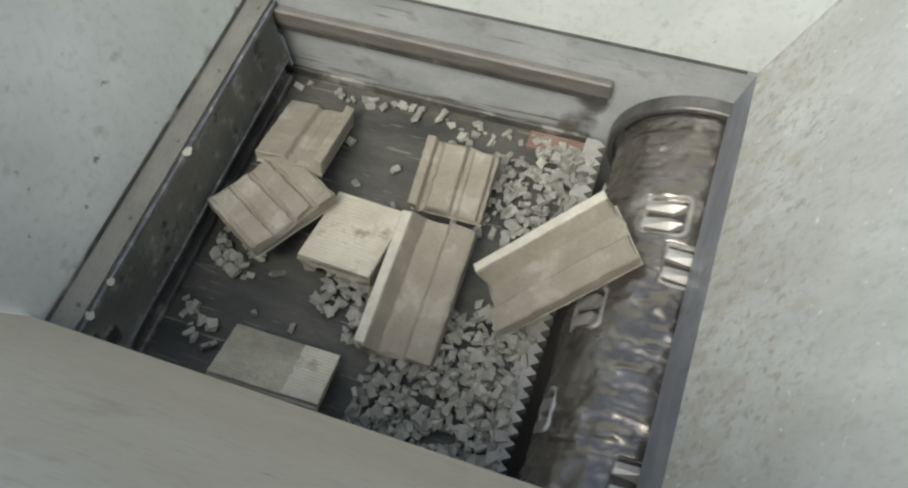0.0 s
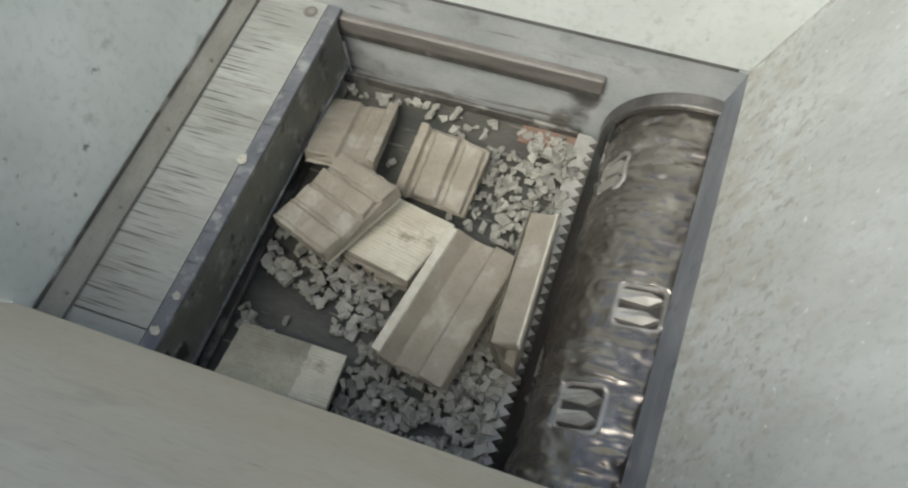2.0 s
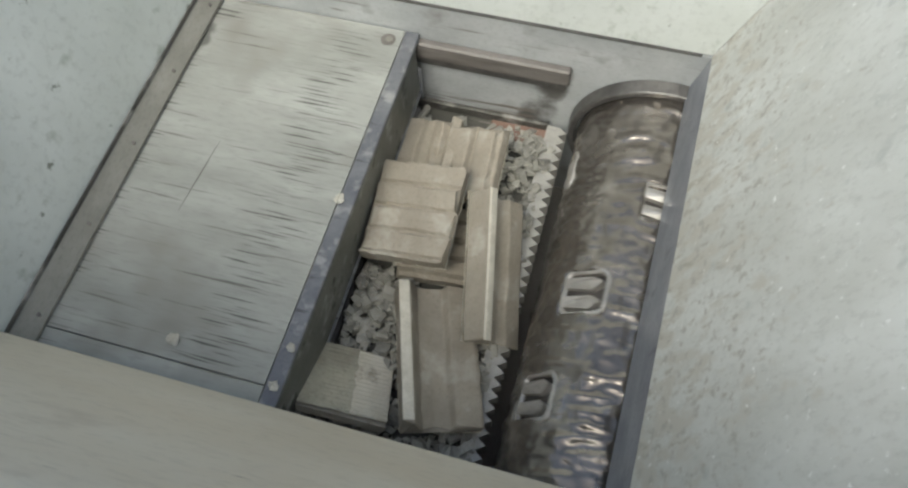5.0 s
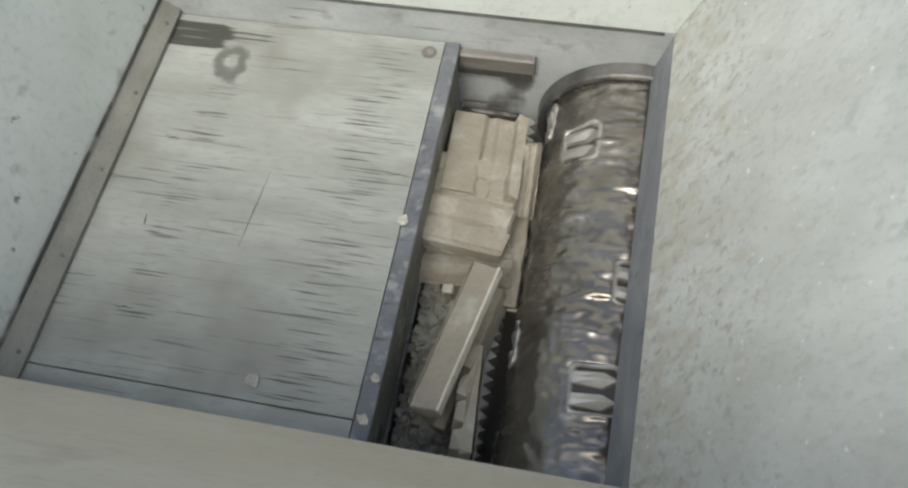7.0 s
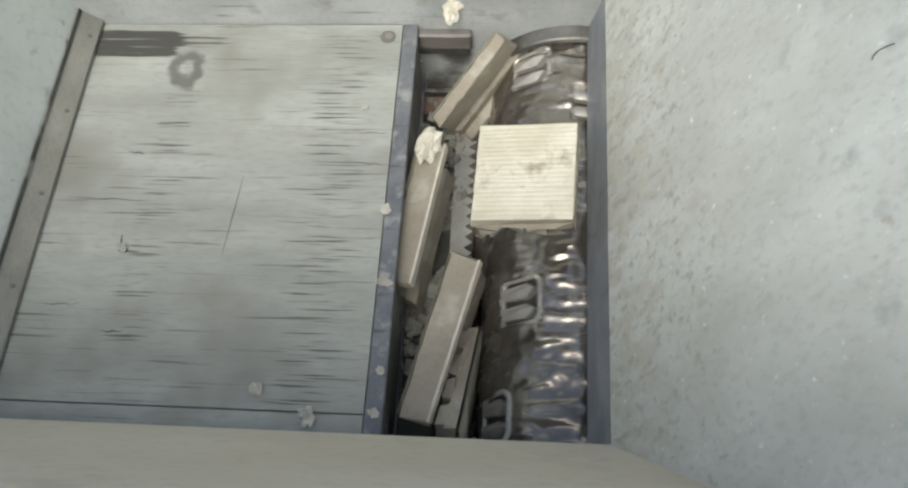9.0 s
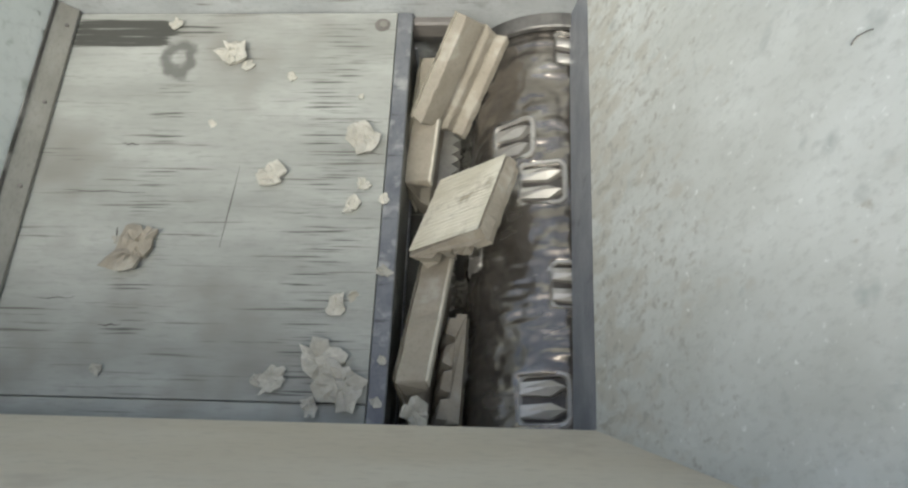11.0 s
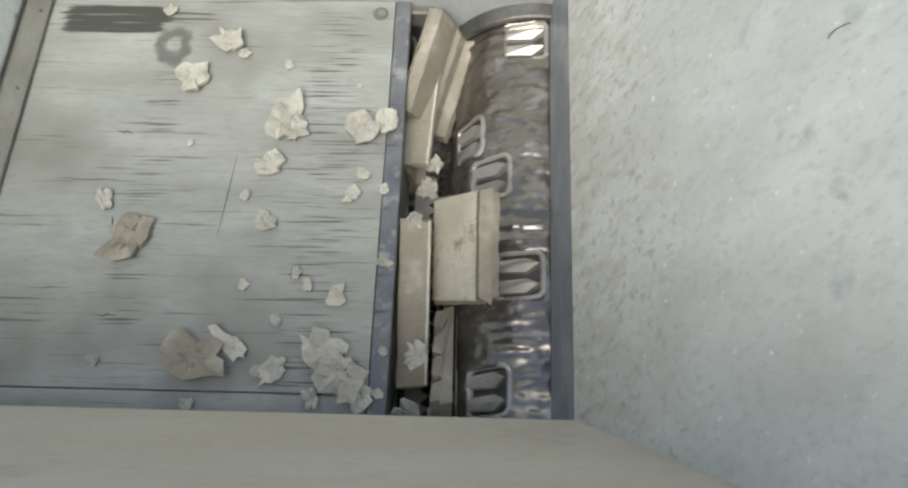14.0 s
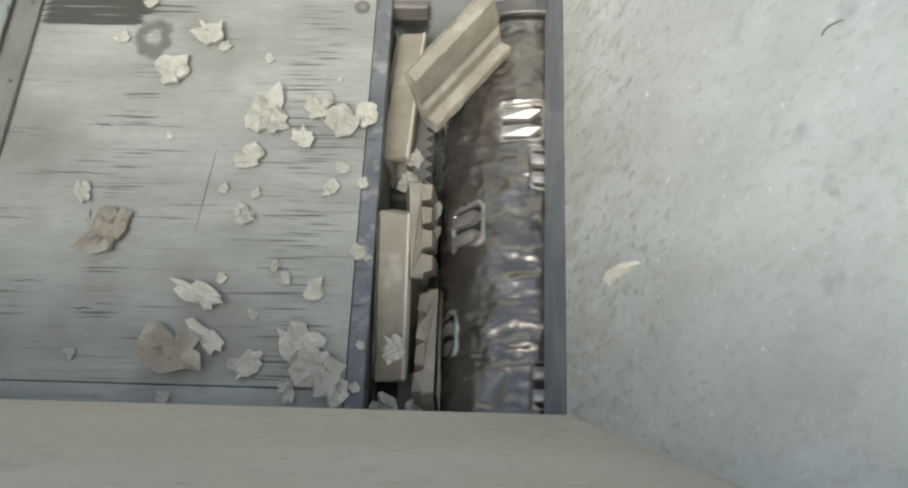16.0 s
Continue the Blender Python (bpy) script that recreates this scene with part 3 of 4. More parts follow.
def foam_panel(kind, w, l, t, seed, label):
    rnd = random.Random(seed)
    panel = thing("foam_offcut", label, "foam offcut", "broken foam offcuts")
    top = profile_of(kind, w, t)
    n = 14
    ragged = [(rnd.uniform(-1, 1), rnd.uniform(-1, 1)) for _ in top]
    back_z = -t / 2 + 0.006

    def body(pts):
        bm = bmesh.new()
        loops = []
        for j in range(n + 1):
            s = j / n
            row = []
            for i, (x, z) in enumerate(pts):
                k = i % len(ragged)
                y = l * (s - 0.5)
                if j == 0:
                    y += 0.008 * ragged[k][0]
                if j == n:
                    y += 0.009 * ragged[k][1]
                jx = 0.0016 * rnd.uniform(-1, 1)
                jz = 0.0016 * rnd.uniform(-1, 1)
                row.append(bm.verts.new((x + jx, y + 0.002 * rnd.uniform(-1, 1) * (0 < j < n), z + jz)))
            loops.append(row)
        m = len(pts)
        for p, r in zip(loops, loops[1:]):
            for k in range(m):
                bm.faces.new((p[k], p[(k + 1) % m], r[(k + 1) % m], r[k]))
        bm.faces.new(loops[0][::-1])
        bm.faces.new(loops[-1])
        bmesh.ops.recalc_face_normals(bm, faces=bm.faces)
        soft_edges(bm, 0.0022)
        return bm

    ribbed = part("ribbed_body", body(top + [(w / 2, back_z), (-w / 2, back_z)]), FOAM, panel)
    # textured back: one corrugated skin, ridges across the panel
    bm = bmesh.new()
    count = int(l / 0.009)
    rows = []
    for i in range(count):
        y0, st = l * (i / count - 0.5), l / count
        for f, z in ((0.0, -t / 2 + 0.0012), (0.25, -t / 2), (0.75, -t / 2 - 0.0005)):
            ins = 0.002 + 0.002 * rnd.random()
            rows.append([bm.verts.new((w * (k / 6 - 0.5) * (1 - ins / w), y0 + st * (f + 0.06 * rnd.uniform(-1, 1)) + 0.001, z + 0.0012 * rnd.uniform(-0.3, 1) * (f > 0))) for k in range(7)])
    for p, r in zip(rows, rows[1:]):
        for k in range(6):
            bm.faces.new((p[k + 1], p[k], r[k], r[k + 1]))
    bmesh.ops.recalc_face_normals(bm, faces=bm.faces)
    part("ridged_back", bm, FOAM_DUSTY if "dusty foam" in label else FOAM_BACK, panel, "pale ridged back of the panel")
    if "dusty foam" in label:
        # a cleaner third of the back, where another piece lay on it
        bm = bmesh.new()
        bands = []
        for i in range(count * 2):
            y = l * (i / (2 * count) - 0.5) + 0.002
            edge = -w * (0.16 + 0.03 * noise.noise(Vector((0, y * 45, 2))))
            bands.append([bm.verts.new((x, y, -t / 2 - 0.0012 - 0.0014 * (i % 2))) for x in (-w / 2 + 0.003, -w * 0.36, edge)])
        for p, r in zip(bands, bands[1:]):
            for k in range(2):
                bm.faces.new((p[k + 1], p[k], r[k], r[k + 1]))
        part("clean_patch", bm, FOAM_BACK, panel, "pale clean patch on the dusty back")
    if kind == "channel":
        part("cut_rim", block(-w / 2 - 0.001, -w * 0.37, -l / 2 + 0.002, l / 2 - 0.002, t * 0.44, t / 2 + 0.002, 0.0015), FOAM_CUT, ribbed, "bright fresh-cut rim")
    return panel


PANELS = {
    "A": ("step", 0.166, 0.234, 0.05, "dusty beige foam offcut with a stepped face", (
        (0, 0.156, 0.674, -0.183, -21, 5, 4), (0.5, 0.159, 0.692, -0.192, -17, 4, 6), (1, 0.202, 0.686, -0.19, -17, 5, 7),
        (1.5, 0.242, 0.689, -0.185, -19, 7, 6), (2, 0.29, 0.696, -0.185, -20, 5, 7), (2.5, 0.329, 0.707, -0.194, -18, 2, 8),
        (3, 0.388, 0.706, -0.19, -18, 5, 7), (3.5, 0.47, 0.642, -0.168, 12, -10, -4), (4, 0.48, 0.648, -0.181, 5, -8, 2),
        (6.5, 0.707, 0.708, -0.13, -3, -2, 4), (7, 0.755, 0.692, -0.114, -9, 8, 1), (7.5, 0.781, 0.726, -0.147, -7, 10, -1),
        (8, 0.769, 0.764, -0.176, 6, 38, 3), (8.5, 0.762, 0.80, -0.205, 30, 48, 20), (9, 0.866, 0.806, -0.105, 93, 58, 48),
        (11.5, 0.847, 0.749, -0.034, 58, 55, 36), (12, 0.805, 0.756, -0.033, 49, 52, 45), (12.5, 0.861, 0.856, -0.139, 38, 61, 16),
        (13, 0.87, 0.736, -0.004, 63, 60, 40), (13.5, 0.814, 0.765, -0.054, 52, 50, 41), (14, 0.851, 0.759, -0.073, 40, 67, 21),
        (14.5, 0.945, 0.697, 0.081, 63, 72, 14), (15, 0.841, 0.769, -0.109, 57, 65, 39), (15.5, 0.868, 0.80, -0.085, 46, 55, 33),
        (16, 0.91, 0.70, 0.04, 41, 81, 1),
    )),
    "B": ("boards", 0.222, 0.182, 0.05, "beige foam offcut with four broad ribs", (
        (0, 0.169, 0.465, -0.161, 3, -6, -119), (0.5, 0.216, 0.469, -0.145, 8, -2, -116), (1, 0.272, 0.46, -0.126, 7, -4, -111),
        (1.5, 0.306, 0.472, -0.147, 6, -4, -109), (2, 0.352, 0.473, -0.141, 15, 0, -114), (2.5, 0.39, 0.479, -0.161, 12, -3, -112),
        (3, 0.431, 0.484, -0.136, 16, -5, -110), (3.5, 0.451, 0.523, -0.138, 4, 4, -84), (4, 0.49, 0.511, -0.124, 13, 2, -87),
        (6.5, 0.71, 0.542, -0.109, 3, 13, -89), (7, 0.743, 0.564, -0.118, -7, -3, -92), (7.5, 0.786, 0.592, -0.135, 17, 48, -105),
        (8, 0.8, 0.623, -0.131, 30, 43, -99), (8.25, 0.79, 0.597, -0.19, 45, 3, -61), (8.5, 0.80, 0.55, -0.27, 32, -36, -25),
        (9, 0.86, 0.511, -0.40, 37, -45, -32), (9.4, 0.93, 0.4, -0.46, 37, -45, -32),
        (16, 0.93, 0.4, -0.46, 37, -45, -32),
    )),
    "C": ("ribs", 0.181, 0.194, 0.05, "beige foam offcut with a pale ridged back", (
        (0, 0.369, 0.452, -0.212, -172, 4, 176), (0.5, 0.376, 0.472, -0.214, -173, 3, 170), (1, 0.429, 0.451, -0.188, -171, 9, 171),
        (1.5, 0.463, 0.471, -0.203, -173, 11, 171), (2, 0.497, 0.458, -0.202, -166, 4, 168), (2.5, 0.541, 0.442, -0.207, -172, 7, 167),
        (3, 0.572, 0.42, -0.198, -168, -7, 164), (3.17, 0.598, 0.437, -0.203, 153, -56, 176), (3.33, 0.625, 0.454, -0.207, 33, -55, -86),
        (3.5, 0.651, 0.471, -0.211, -5, -5, -76), (4, 0.648, 0.499, -0.215, -7, 3, -82), (6.5, 0.715, 0.505, -0.197, -5, -17, -81),
        (7, 0.744, 0.487, -0.188, -2, -29, -84), (7.5, 0.75, 0.516, -0.318, -6, -30, -85), (8, 0.754, 0.529, -0.349, -9, -30, -87),
        (8.5, 0.855, 0.569, -0.144, 47, 19, -105), (8.67, 0.89, 0.535, -0.062, 88, -7, -125), (8.83, 0.925, 0.5, 0.019, 136, -11, -158),
        (9, 0.96, 0.466, 0.101, 179, 10, 177), (11.5, 0.867, 0.419, -0.015, -160, 42, 178), (12, 0.869, 0.412, 0.051, -172, 22, 178),
        (12.25, 0.844, 0.453, 0.053, -134, 78, -144), (12.5, 0.819, 0.494, 0.054, -8, 39, -17), (12.75, 0.878, 0.456, 0.007, 69, 73, 65),
        (13, 0.937, 0.419, -0.039, 132, 35, 134), (13.25, 0.897, 0.413, -0.039, 171, 0, 154), (13.5, 0.858, 0.408, -0.039, -154, -38, 148),
        (13.75, 0.888, 0.365, -0.016, 177, 9, 163), (14, 0.918, 0.323, 0.008, 144, 57, 149), (14.5, 0.924, 0.336, -0.004, 143, 53, 151),
        (15, 0.918, 0.322, 0.016, 145, 58, 147), (15.5, 0.901, 0.352, 0.03, 128, 57, 133), (15.75, 0.873, 0.365, -0.026, -115, 63, -112),
        (16, 0.845, 0.378, -0.082, -89, 17, -88),
    )),
    "D": ("bars", 0.176, 0.166, 0.05, "short beige foam offcut with three bars", (
        (0, 0.54, 0.654, -0.195, 17, 1, 1), (0.5, 0.527, 0.64, -0.181, 18, 0, -1), (1, 0.53, 0.651, -0.195, 23, 2, -2),
        (1.5, 0.538, 0.648, -0.191, 15, -1, -4), (2, 0.53, 0.664, -0.2, 20, 3, -4), (2.5, 0.543, 0.657, -0.188, 27, -6, -3),
        (3, 0.581, 0.679, -0.179, 29, -10, -4), (3.5, 0.618, 0.66, -0.167, 20, -31, -13), (4, 0.618, 0.697, -0.168, 20, -30, -10),
        (6.5, 0.753, 0.66, -0.14, 27, -19, -8), (7, 0.787, 0.67, -0.173, 23, -21, -8), (7.5, 0.813, 0.683, -0.161, 27, -28, -14),
        (8, 0.824, 0.667, -0.147, 36, -39, -29), (8.5, 0.844, 0.657, -0.143, 40, -43, -36), (9, 0.86, 0.62, -0.3, 40, -43, -36),
        (9.6, 0.93, 0.62, -0.46, 40, -43, -36), (16, 0.93, 0.62, -0.46, 40, -43, -36),
    )),
    "E": ("channel", 0.166, 0.312, 0.062, "long beige foam channel with a bright rim", (
        (0, 0.556, 0.37, -0.181, 6, -3, 0), (0.5, 0.556, 0.36, -0.166, 2, -4, -7), (1, 0.6, 0.361, -0.169, 4, -7, -15),
        (1.5, 0.63, 0.356, -0.172, 5, -7, -12), (2, 0.664, 0.328, -0.15, 5, -13, -13), (2.5, 0.705, 0.277, -0.145, 5, -21, -19),
        (3, 0.717, 0.234, -0.144, 5, -29, -17), (3.5, 0.691, 0.224, -0.173, -2, 13, 18), (4, 0.701, 0.207, -0.18, 0, 21, 20),
        (6.5, 0.744, 0.306, -0.165, -19, 3, 2), (7, 0.795, 0.248, -0.132, -6, 74, -18), (7.5, 0.815, 0.239, -0.131, -44, 69, -50),
        (8, 0.821, 0.241, -0.127, -63, 71, -69), (8.5, 0.815, 0.205, -0.108, -95, 62, -99), (9, 0.823, 0.211, -0.096, 45, 78, 29),
        (11.5, 0.81, 0.209, -0.118, -82, 67, -86), (12, 0.809, 0.21, -0.118, -101, 67, -106), (12.5, 0.829, 0.24, -0.153, -117, 83, -125),
        (13, 0.818, 0.27, -0.147, 131, 80, 133), (13.5, 0.802, 0.252, -0.116, 87, 74, 89), (14, 0.819, 0.259, -0.125, 89, 74, 89),
        (14.5, 0.851, 0.258, -0.105, 61, 69, 59), (15, 0.838, 0.26, -0.123, 67, 72, 66), (15.5, 0.846, 0.271, -0.122, 49, 65, 47),
        (16, 0.811, 0.261, -0.109, 59, 66, 56),
    )),
    "F": ("channel", 0.156, 0.317, 0.062, "long beige foam channel pushed along before the ram", (
        (0, 0.828, 0.458, -0.077, 28, -9, -58), (0.5, 0.758, 0.419, -0.124, -2, -14, -5), (0.75, 0.774, 0.426, -0.136, 2, 35, 5),
        (1, 0.791, 0.433, -0.147, 61, 78, 66), (1.5, 0.829, 0.414, -0.154, 0, 82, 3), (2, 0.812, 0.413, -0.161, -20, 79, -18),
        (2.5, 0.795, 0.426, -0.151, 39, 77, 44), (3, 0.832, 0.419, -0.142, 48, 73, 51), (3.5, 0.81, 0.442, -0.153, 24, 72, 30),
        (4, 0.808, 0.396, -0.121, 64, 66, 70), (6.5, 0.75, 0.537, -0.207, 0, 2, 5), (7, 0.793, 0.535, -0.197, -1, -3, 1),
        (7.5, 0.819, 0.517, -0.193, -7, -8, 0), (8, 0.804, 0.536, -0.203, -8, 0, 0), (8.25, 0.81, 0.58, -0.14, -4, -6, -1), (8.5, 0.822, 0.632, -0.085, 2, -12, -2),
        (8.75, 0.772, 0.55, -0.10, 2, 62, -4), (9, 0.756, 0.465, -0.115, 3, 78, -6), (9.6, 0.765, 0.52, -0.13, 3, 80, -4), (10.4, 0.778, 0.62, -0.145, 2, 82, -3),
        (11.5, 0.796, 0.70, -0.148, 2, 83, -2), (12, 0.804, 0.70, -0.148, 2, 83, -2), (12.5, 0.826, 0.70, -0.148, 2, 83, -2), (13, 0.827, 0.70, -0.148, 2, 83, -2),
        (13.5, 0.787, 0.70, -0.148, 2, 83, -2), (14, 0.823, 0.70, -0.148, 2, 83, -2), (14.5, 0.846, 0.70, -0.148, 2, 83, -2), (15, 0.836, 0.70, -0.148, 2, 83, -2), (15.5, 0.838, 0.70, -0.148, 2, 83, -2), (16, 0.795, 0.70, -0.148, 2, 83, -2),
    )),
    "G": ("ribs", 0.231, 0.152, 0.045, "dusty foam offcut lying ridged back up", (
        (0, 0.340, 0.103, -0.176, -149, -11, -177), (0.5, 0.340, 0.094, -0.17, -149, -15, -174), (1, 0.337, 0.098, -0.17, -152, -16, -174),
        (1.5, 0.339, 0.105, -0.174, -151, -14, -176), (2, 0.385, 0.096, -0.176, -152, -13, -177), (2.5, 0.413, 0.116, -0.202, -160, -3, 177),
        (3, 0.449, 0.125, -0.207, -163, 3, 174), (3.5, 0.491, 0.141, -0.18, 174, -1, 178), (4, 0.508, 0.131, -0.179, -157, -14, -174),
        (6.5, 0.682, 0.13, -0.164, -171, -33, -172), (6.75, 0.747, 0.127, -0.157, -113, -26, 127), (7, 0.811, 0.124, -0.15, -84, 15, 94),
        (7.5, 0.857, 0.102, -0.132, -100, 28, 81), (8, 0.858, 0.124, -0.145, -87, 19, 83), (8.5, 0.869, 0.119, -0.142, -87, 21, 80),
        (9, 0.842, 0.118, -0.144, -91, 20, 82), (11.5, 0.843, 0.134, -0.155, -75, 12, 88), (12, 0.862, 0.147, -0.152, -85, 14, 85),
        (12.5, 0.879, 0.138, -0.151, -86, 15, 91), (13, 0.903, 0.142, -0.146, -95, 18, 89), (13.5, 0.87, 0.13, -0.155, -88, 13, 94),
        (14, 0.881, 0.115, -0.139, -89, 24, 91), (14.5, 0.894, 0.132, -0.144, -86, 20, 88), (15, 0.892, 0.13, -0.144, -87, 20, 91),
        (15.5, 0.891, 0.141, -0.151, -91, 16, 91), (16, 0.863, 0.142, -0.15, -91, 16, 90),
    )),
}
panel_things = {}
for key, (kind, w, l, t, label, rows) in PANELS.items():
    panel_things[key] = foam_panel(kind, w, l, t, ord(key), label)


# ---- chips on the bed ----
def chip_shape(rnd, size):
    """A small flat broken chip: eight corners, uneven."""
    a, b, c = size * rnd.uniform(0.7, 1.3), size * rnd.uniform(0.45, 0.9), size * rnd.uniform(0.2, 0.42)
    turn = Euler((rnd.uniform(-0.7, 0.7), rnd.uniform(-0.7, 0.7), rnd.uniform(0, 6.3))).to_matrix()
    vs = []
    for sz in (-1, 1):
        for sx, sy in ((-1, -1), (1, -1), (1, 1), (-1, 1)):
            k = rnd.uniform(0.45, 1.1)
            vs.append(turn @ Vector((sx * a / 2 * k, sy * b / 2 * rnd.uniform(0.45, 1.1), sz * c / 2 * rnd.uniform(0.6, 1.2))))
    return vs


CHIP_FACES = ((3, 2, 1, 0), (4, 5, 6, 7), (0, 1, 5, 4), (1, 2, 6, 5), (2, 3, 7, 6), (3, 0, 4, 7))


def chip_pile(x0, x1, y0, y1, count, layers, seed, size=0.026):
    """Loose chips over a stretch of the bed; its own origin is at x0 on the bed."""
    rnd = random.Random(seed)
    verts, faces = [], []
    for i in range(count):
        x, y = rnd.uniform(0, x1 - x0), rnd.uniform(y0, y1)
        edge = min(1.0, 4 * min(y - y0, y1 - y) / (y1 - y0) + 0.25)
        z = 0.006 + rnd.random() ** 1.3 * layers * 0.014 * edge
        base = len(verts)
        verts += [v + Vector((x, y, z)) for v in chip_shape(rnd, size * rnd.choice((0.6, 0.8, 1.0, 1.0, 1.25)))]
        faces += [tuple(base + k for k in f) for f in CHIP_FACES]
    me = bpy.data.meshes.new("chip_pile")
    me.from_pydata(verts, [], faces)
    me.materials.append(CHIP)
    pile = new("chip_pile", me)
    tagged(pile, "loose pale grey foam chips piled on the bed plate", "foam chips", kind="stuff")
    pile["start"], pile["most"] = x0, 0.815 - (x1 - x0)
    pile.location = (x0, 0, BED_Z)
    return pile


piles = []
for k, (x0, x1, y0, y1, count, layers) in enumerate((
        (0.50, 0.60, 0.02, 0.30, 130, 2.5), (0.60, 0.68, 0.02, 0.36, 170, 3), (0.68, 0.76, 0.02, 0.40, 200, 3), (0.75, 0.82, 0.02, 0.42, 200, 3),
        (0.60, 0.68, 0.56, 0.80, 60, 2), (0.68, 0.76, 0.55, 0.86, 120, 2.5), (0.75, 0.825, 0.52, 0.86, 170, 2.6),
        (0.05, 0.17, 0.30, 0.42, 34, 1.5), (0.04, 0.16, 0.12, 0.22, 16, 1), (0.33, 0.45, 0.28, 0.42, 90, 2.5), (0.42, 0.52, 0.22, 0.40, 80, 2),
        (0.20, 0.58, 0.20, 0.86, 26, 1), (0.02, 0.75, 0.84, 0.872, 34, 1.2), (0.45, 0.58, 0.60, 0.86, 26, 1.3))):
    piles.append(chip_pile(x0, x1, y0, y1, count, layers, 40 + k))


# ---- shards ----
def foam_shard(size, seed, long=1.0, mat=None):
    """A torn, cupped flake: ragged outline, lifted rim, crumpled upper face and rough broken edges."""
    rnd = random.Random(seed)
    bm = bmesh.new()
    n = rnd.randint(15, 20)
    th = size * rnd.uniform(0.09, 0.16)
    tilt, lean = rnd.uniform(0, 6.3), rnd.uniform(0.05, 0.22)
    corners = rnd.randint(3, 5)
    phase = rnd.uniform(0, 6.3)

    def lift(x, y):
        bowl = (x * x + y * y) / size * 0.5
        fold = size * 0.10 * noise.noise(Vector((x / size * 3.2, y / size * 3.2, seed)))
        return bowl + fold + lean * (x * math.cos(tilt) + y * math.sin(tilt))

    lower, upper, mid, inner = [], [], [], []
    for i in range(n):
        a = 2 * math.pi * (i + rnd.uniform(-0.35, 0.35)) / n
        r = size / 2 * (0.92 + 0.10 * math.cos(corners * a + phase) + 0.16 * noise.noise(Vector((math.cos(a) * 1.3, math.sin(a) * 1.3, seed * 0.7)))) * rnd.choice((0.72, 0.88, 1.0, 1.04, 1.1))
        x, y = r * math.cos(a) / long ** 0.5, r * math.sin(a) * long ** 0.5
        lower.append(bm.verts.new((x * 0.93, y * 0.93, lift(x * 0.93, y * 0.93) - th * 0.2)))
        upper.append(bm.verts.new((x, y, lift(x, y) + th * rnd.uniform(0.4, 0.9))))
        mid.append(bm.verts.new((x * 0.66, y * 0.66, lift(x * 0.66, y * 0.66) + th * rnd.uniform(0.8, 1.5))))
        inner.append(bm.verts.new((x * 0.3, y * 0.3, lift(x * 0.3, y * 0.3) + th * rnd.uniform(0.7, 1.7))))
    low = min(v.co.z for v in lower)
    for v in bm.verts:
        v.co.z = max(0.0, v.co.z - low)
    bm.faces.new(lower[::-1])
    bm.faces.new(inner)
    for i in range(n):
        j = (i + 1) % n
        for p, q in ((lower, upper), (upper, mid), (mid, inner)):
            bm.faces.new((p[i], p[j], q[j], q[i]))
    bmesh.ops.triangulate(bm, faces=[f for f in bm.faces if len(f.verts) == 4])
    bmesh.ops.recalc_face_normals(bm, faces=bm.faces)
    me = bpy.data.meshes.new("foam_shard")
    bm.to_mesh(me)
    bm.free()
    me.materials.append(mat or SHARD)
    ob = new("foam_shard", me)
    size_word = "large" if size > 0.045 else "small"
    tint = "brown beige" if mat else "pale beige"
    return tagged(ob, size_word + " torn " + tint + " foam shard lying on the ram cover", "foam shard", "foam shards on the ram")


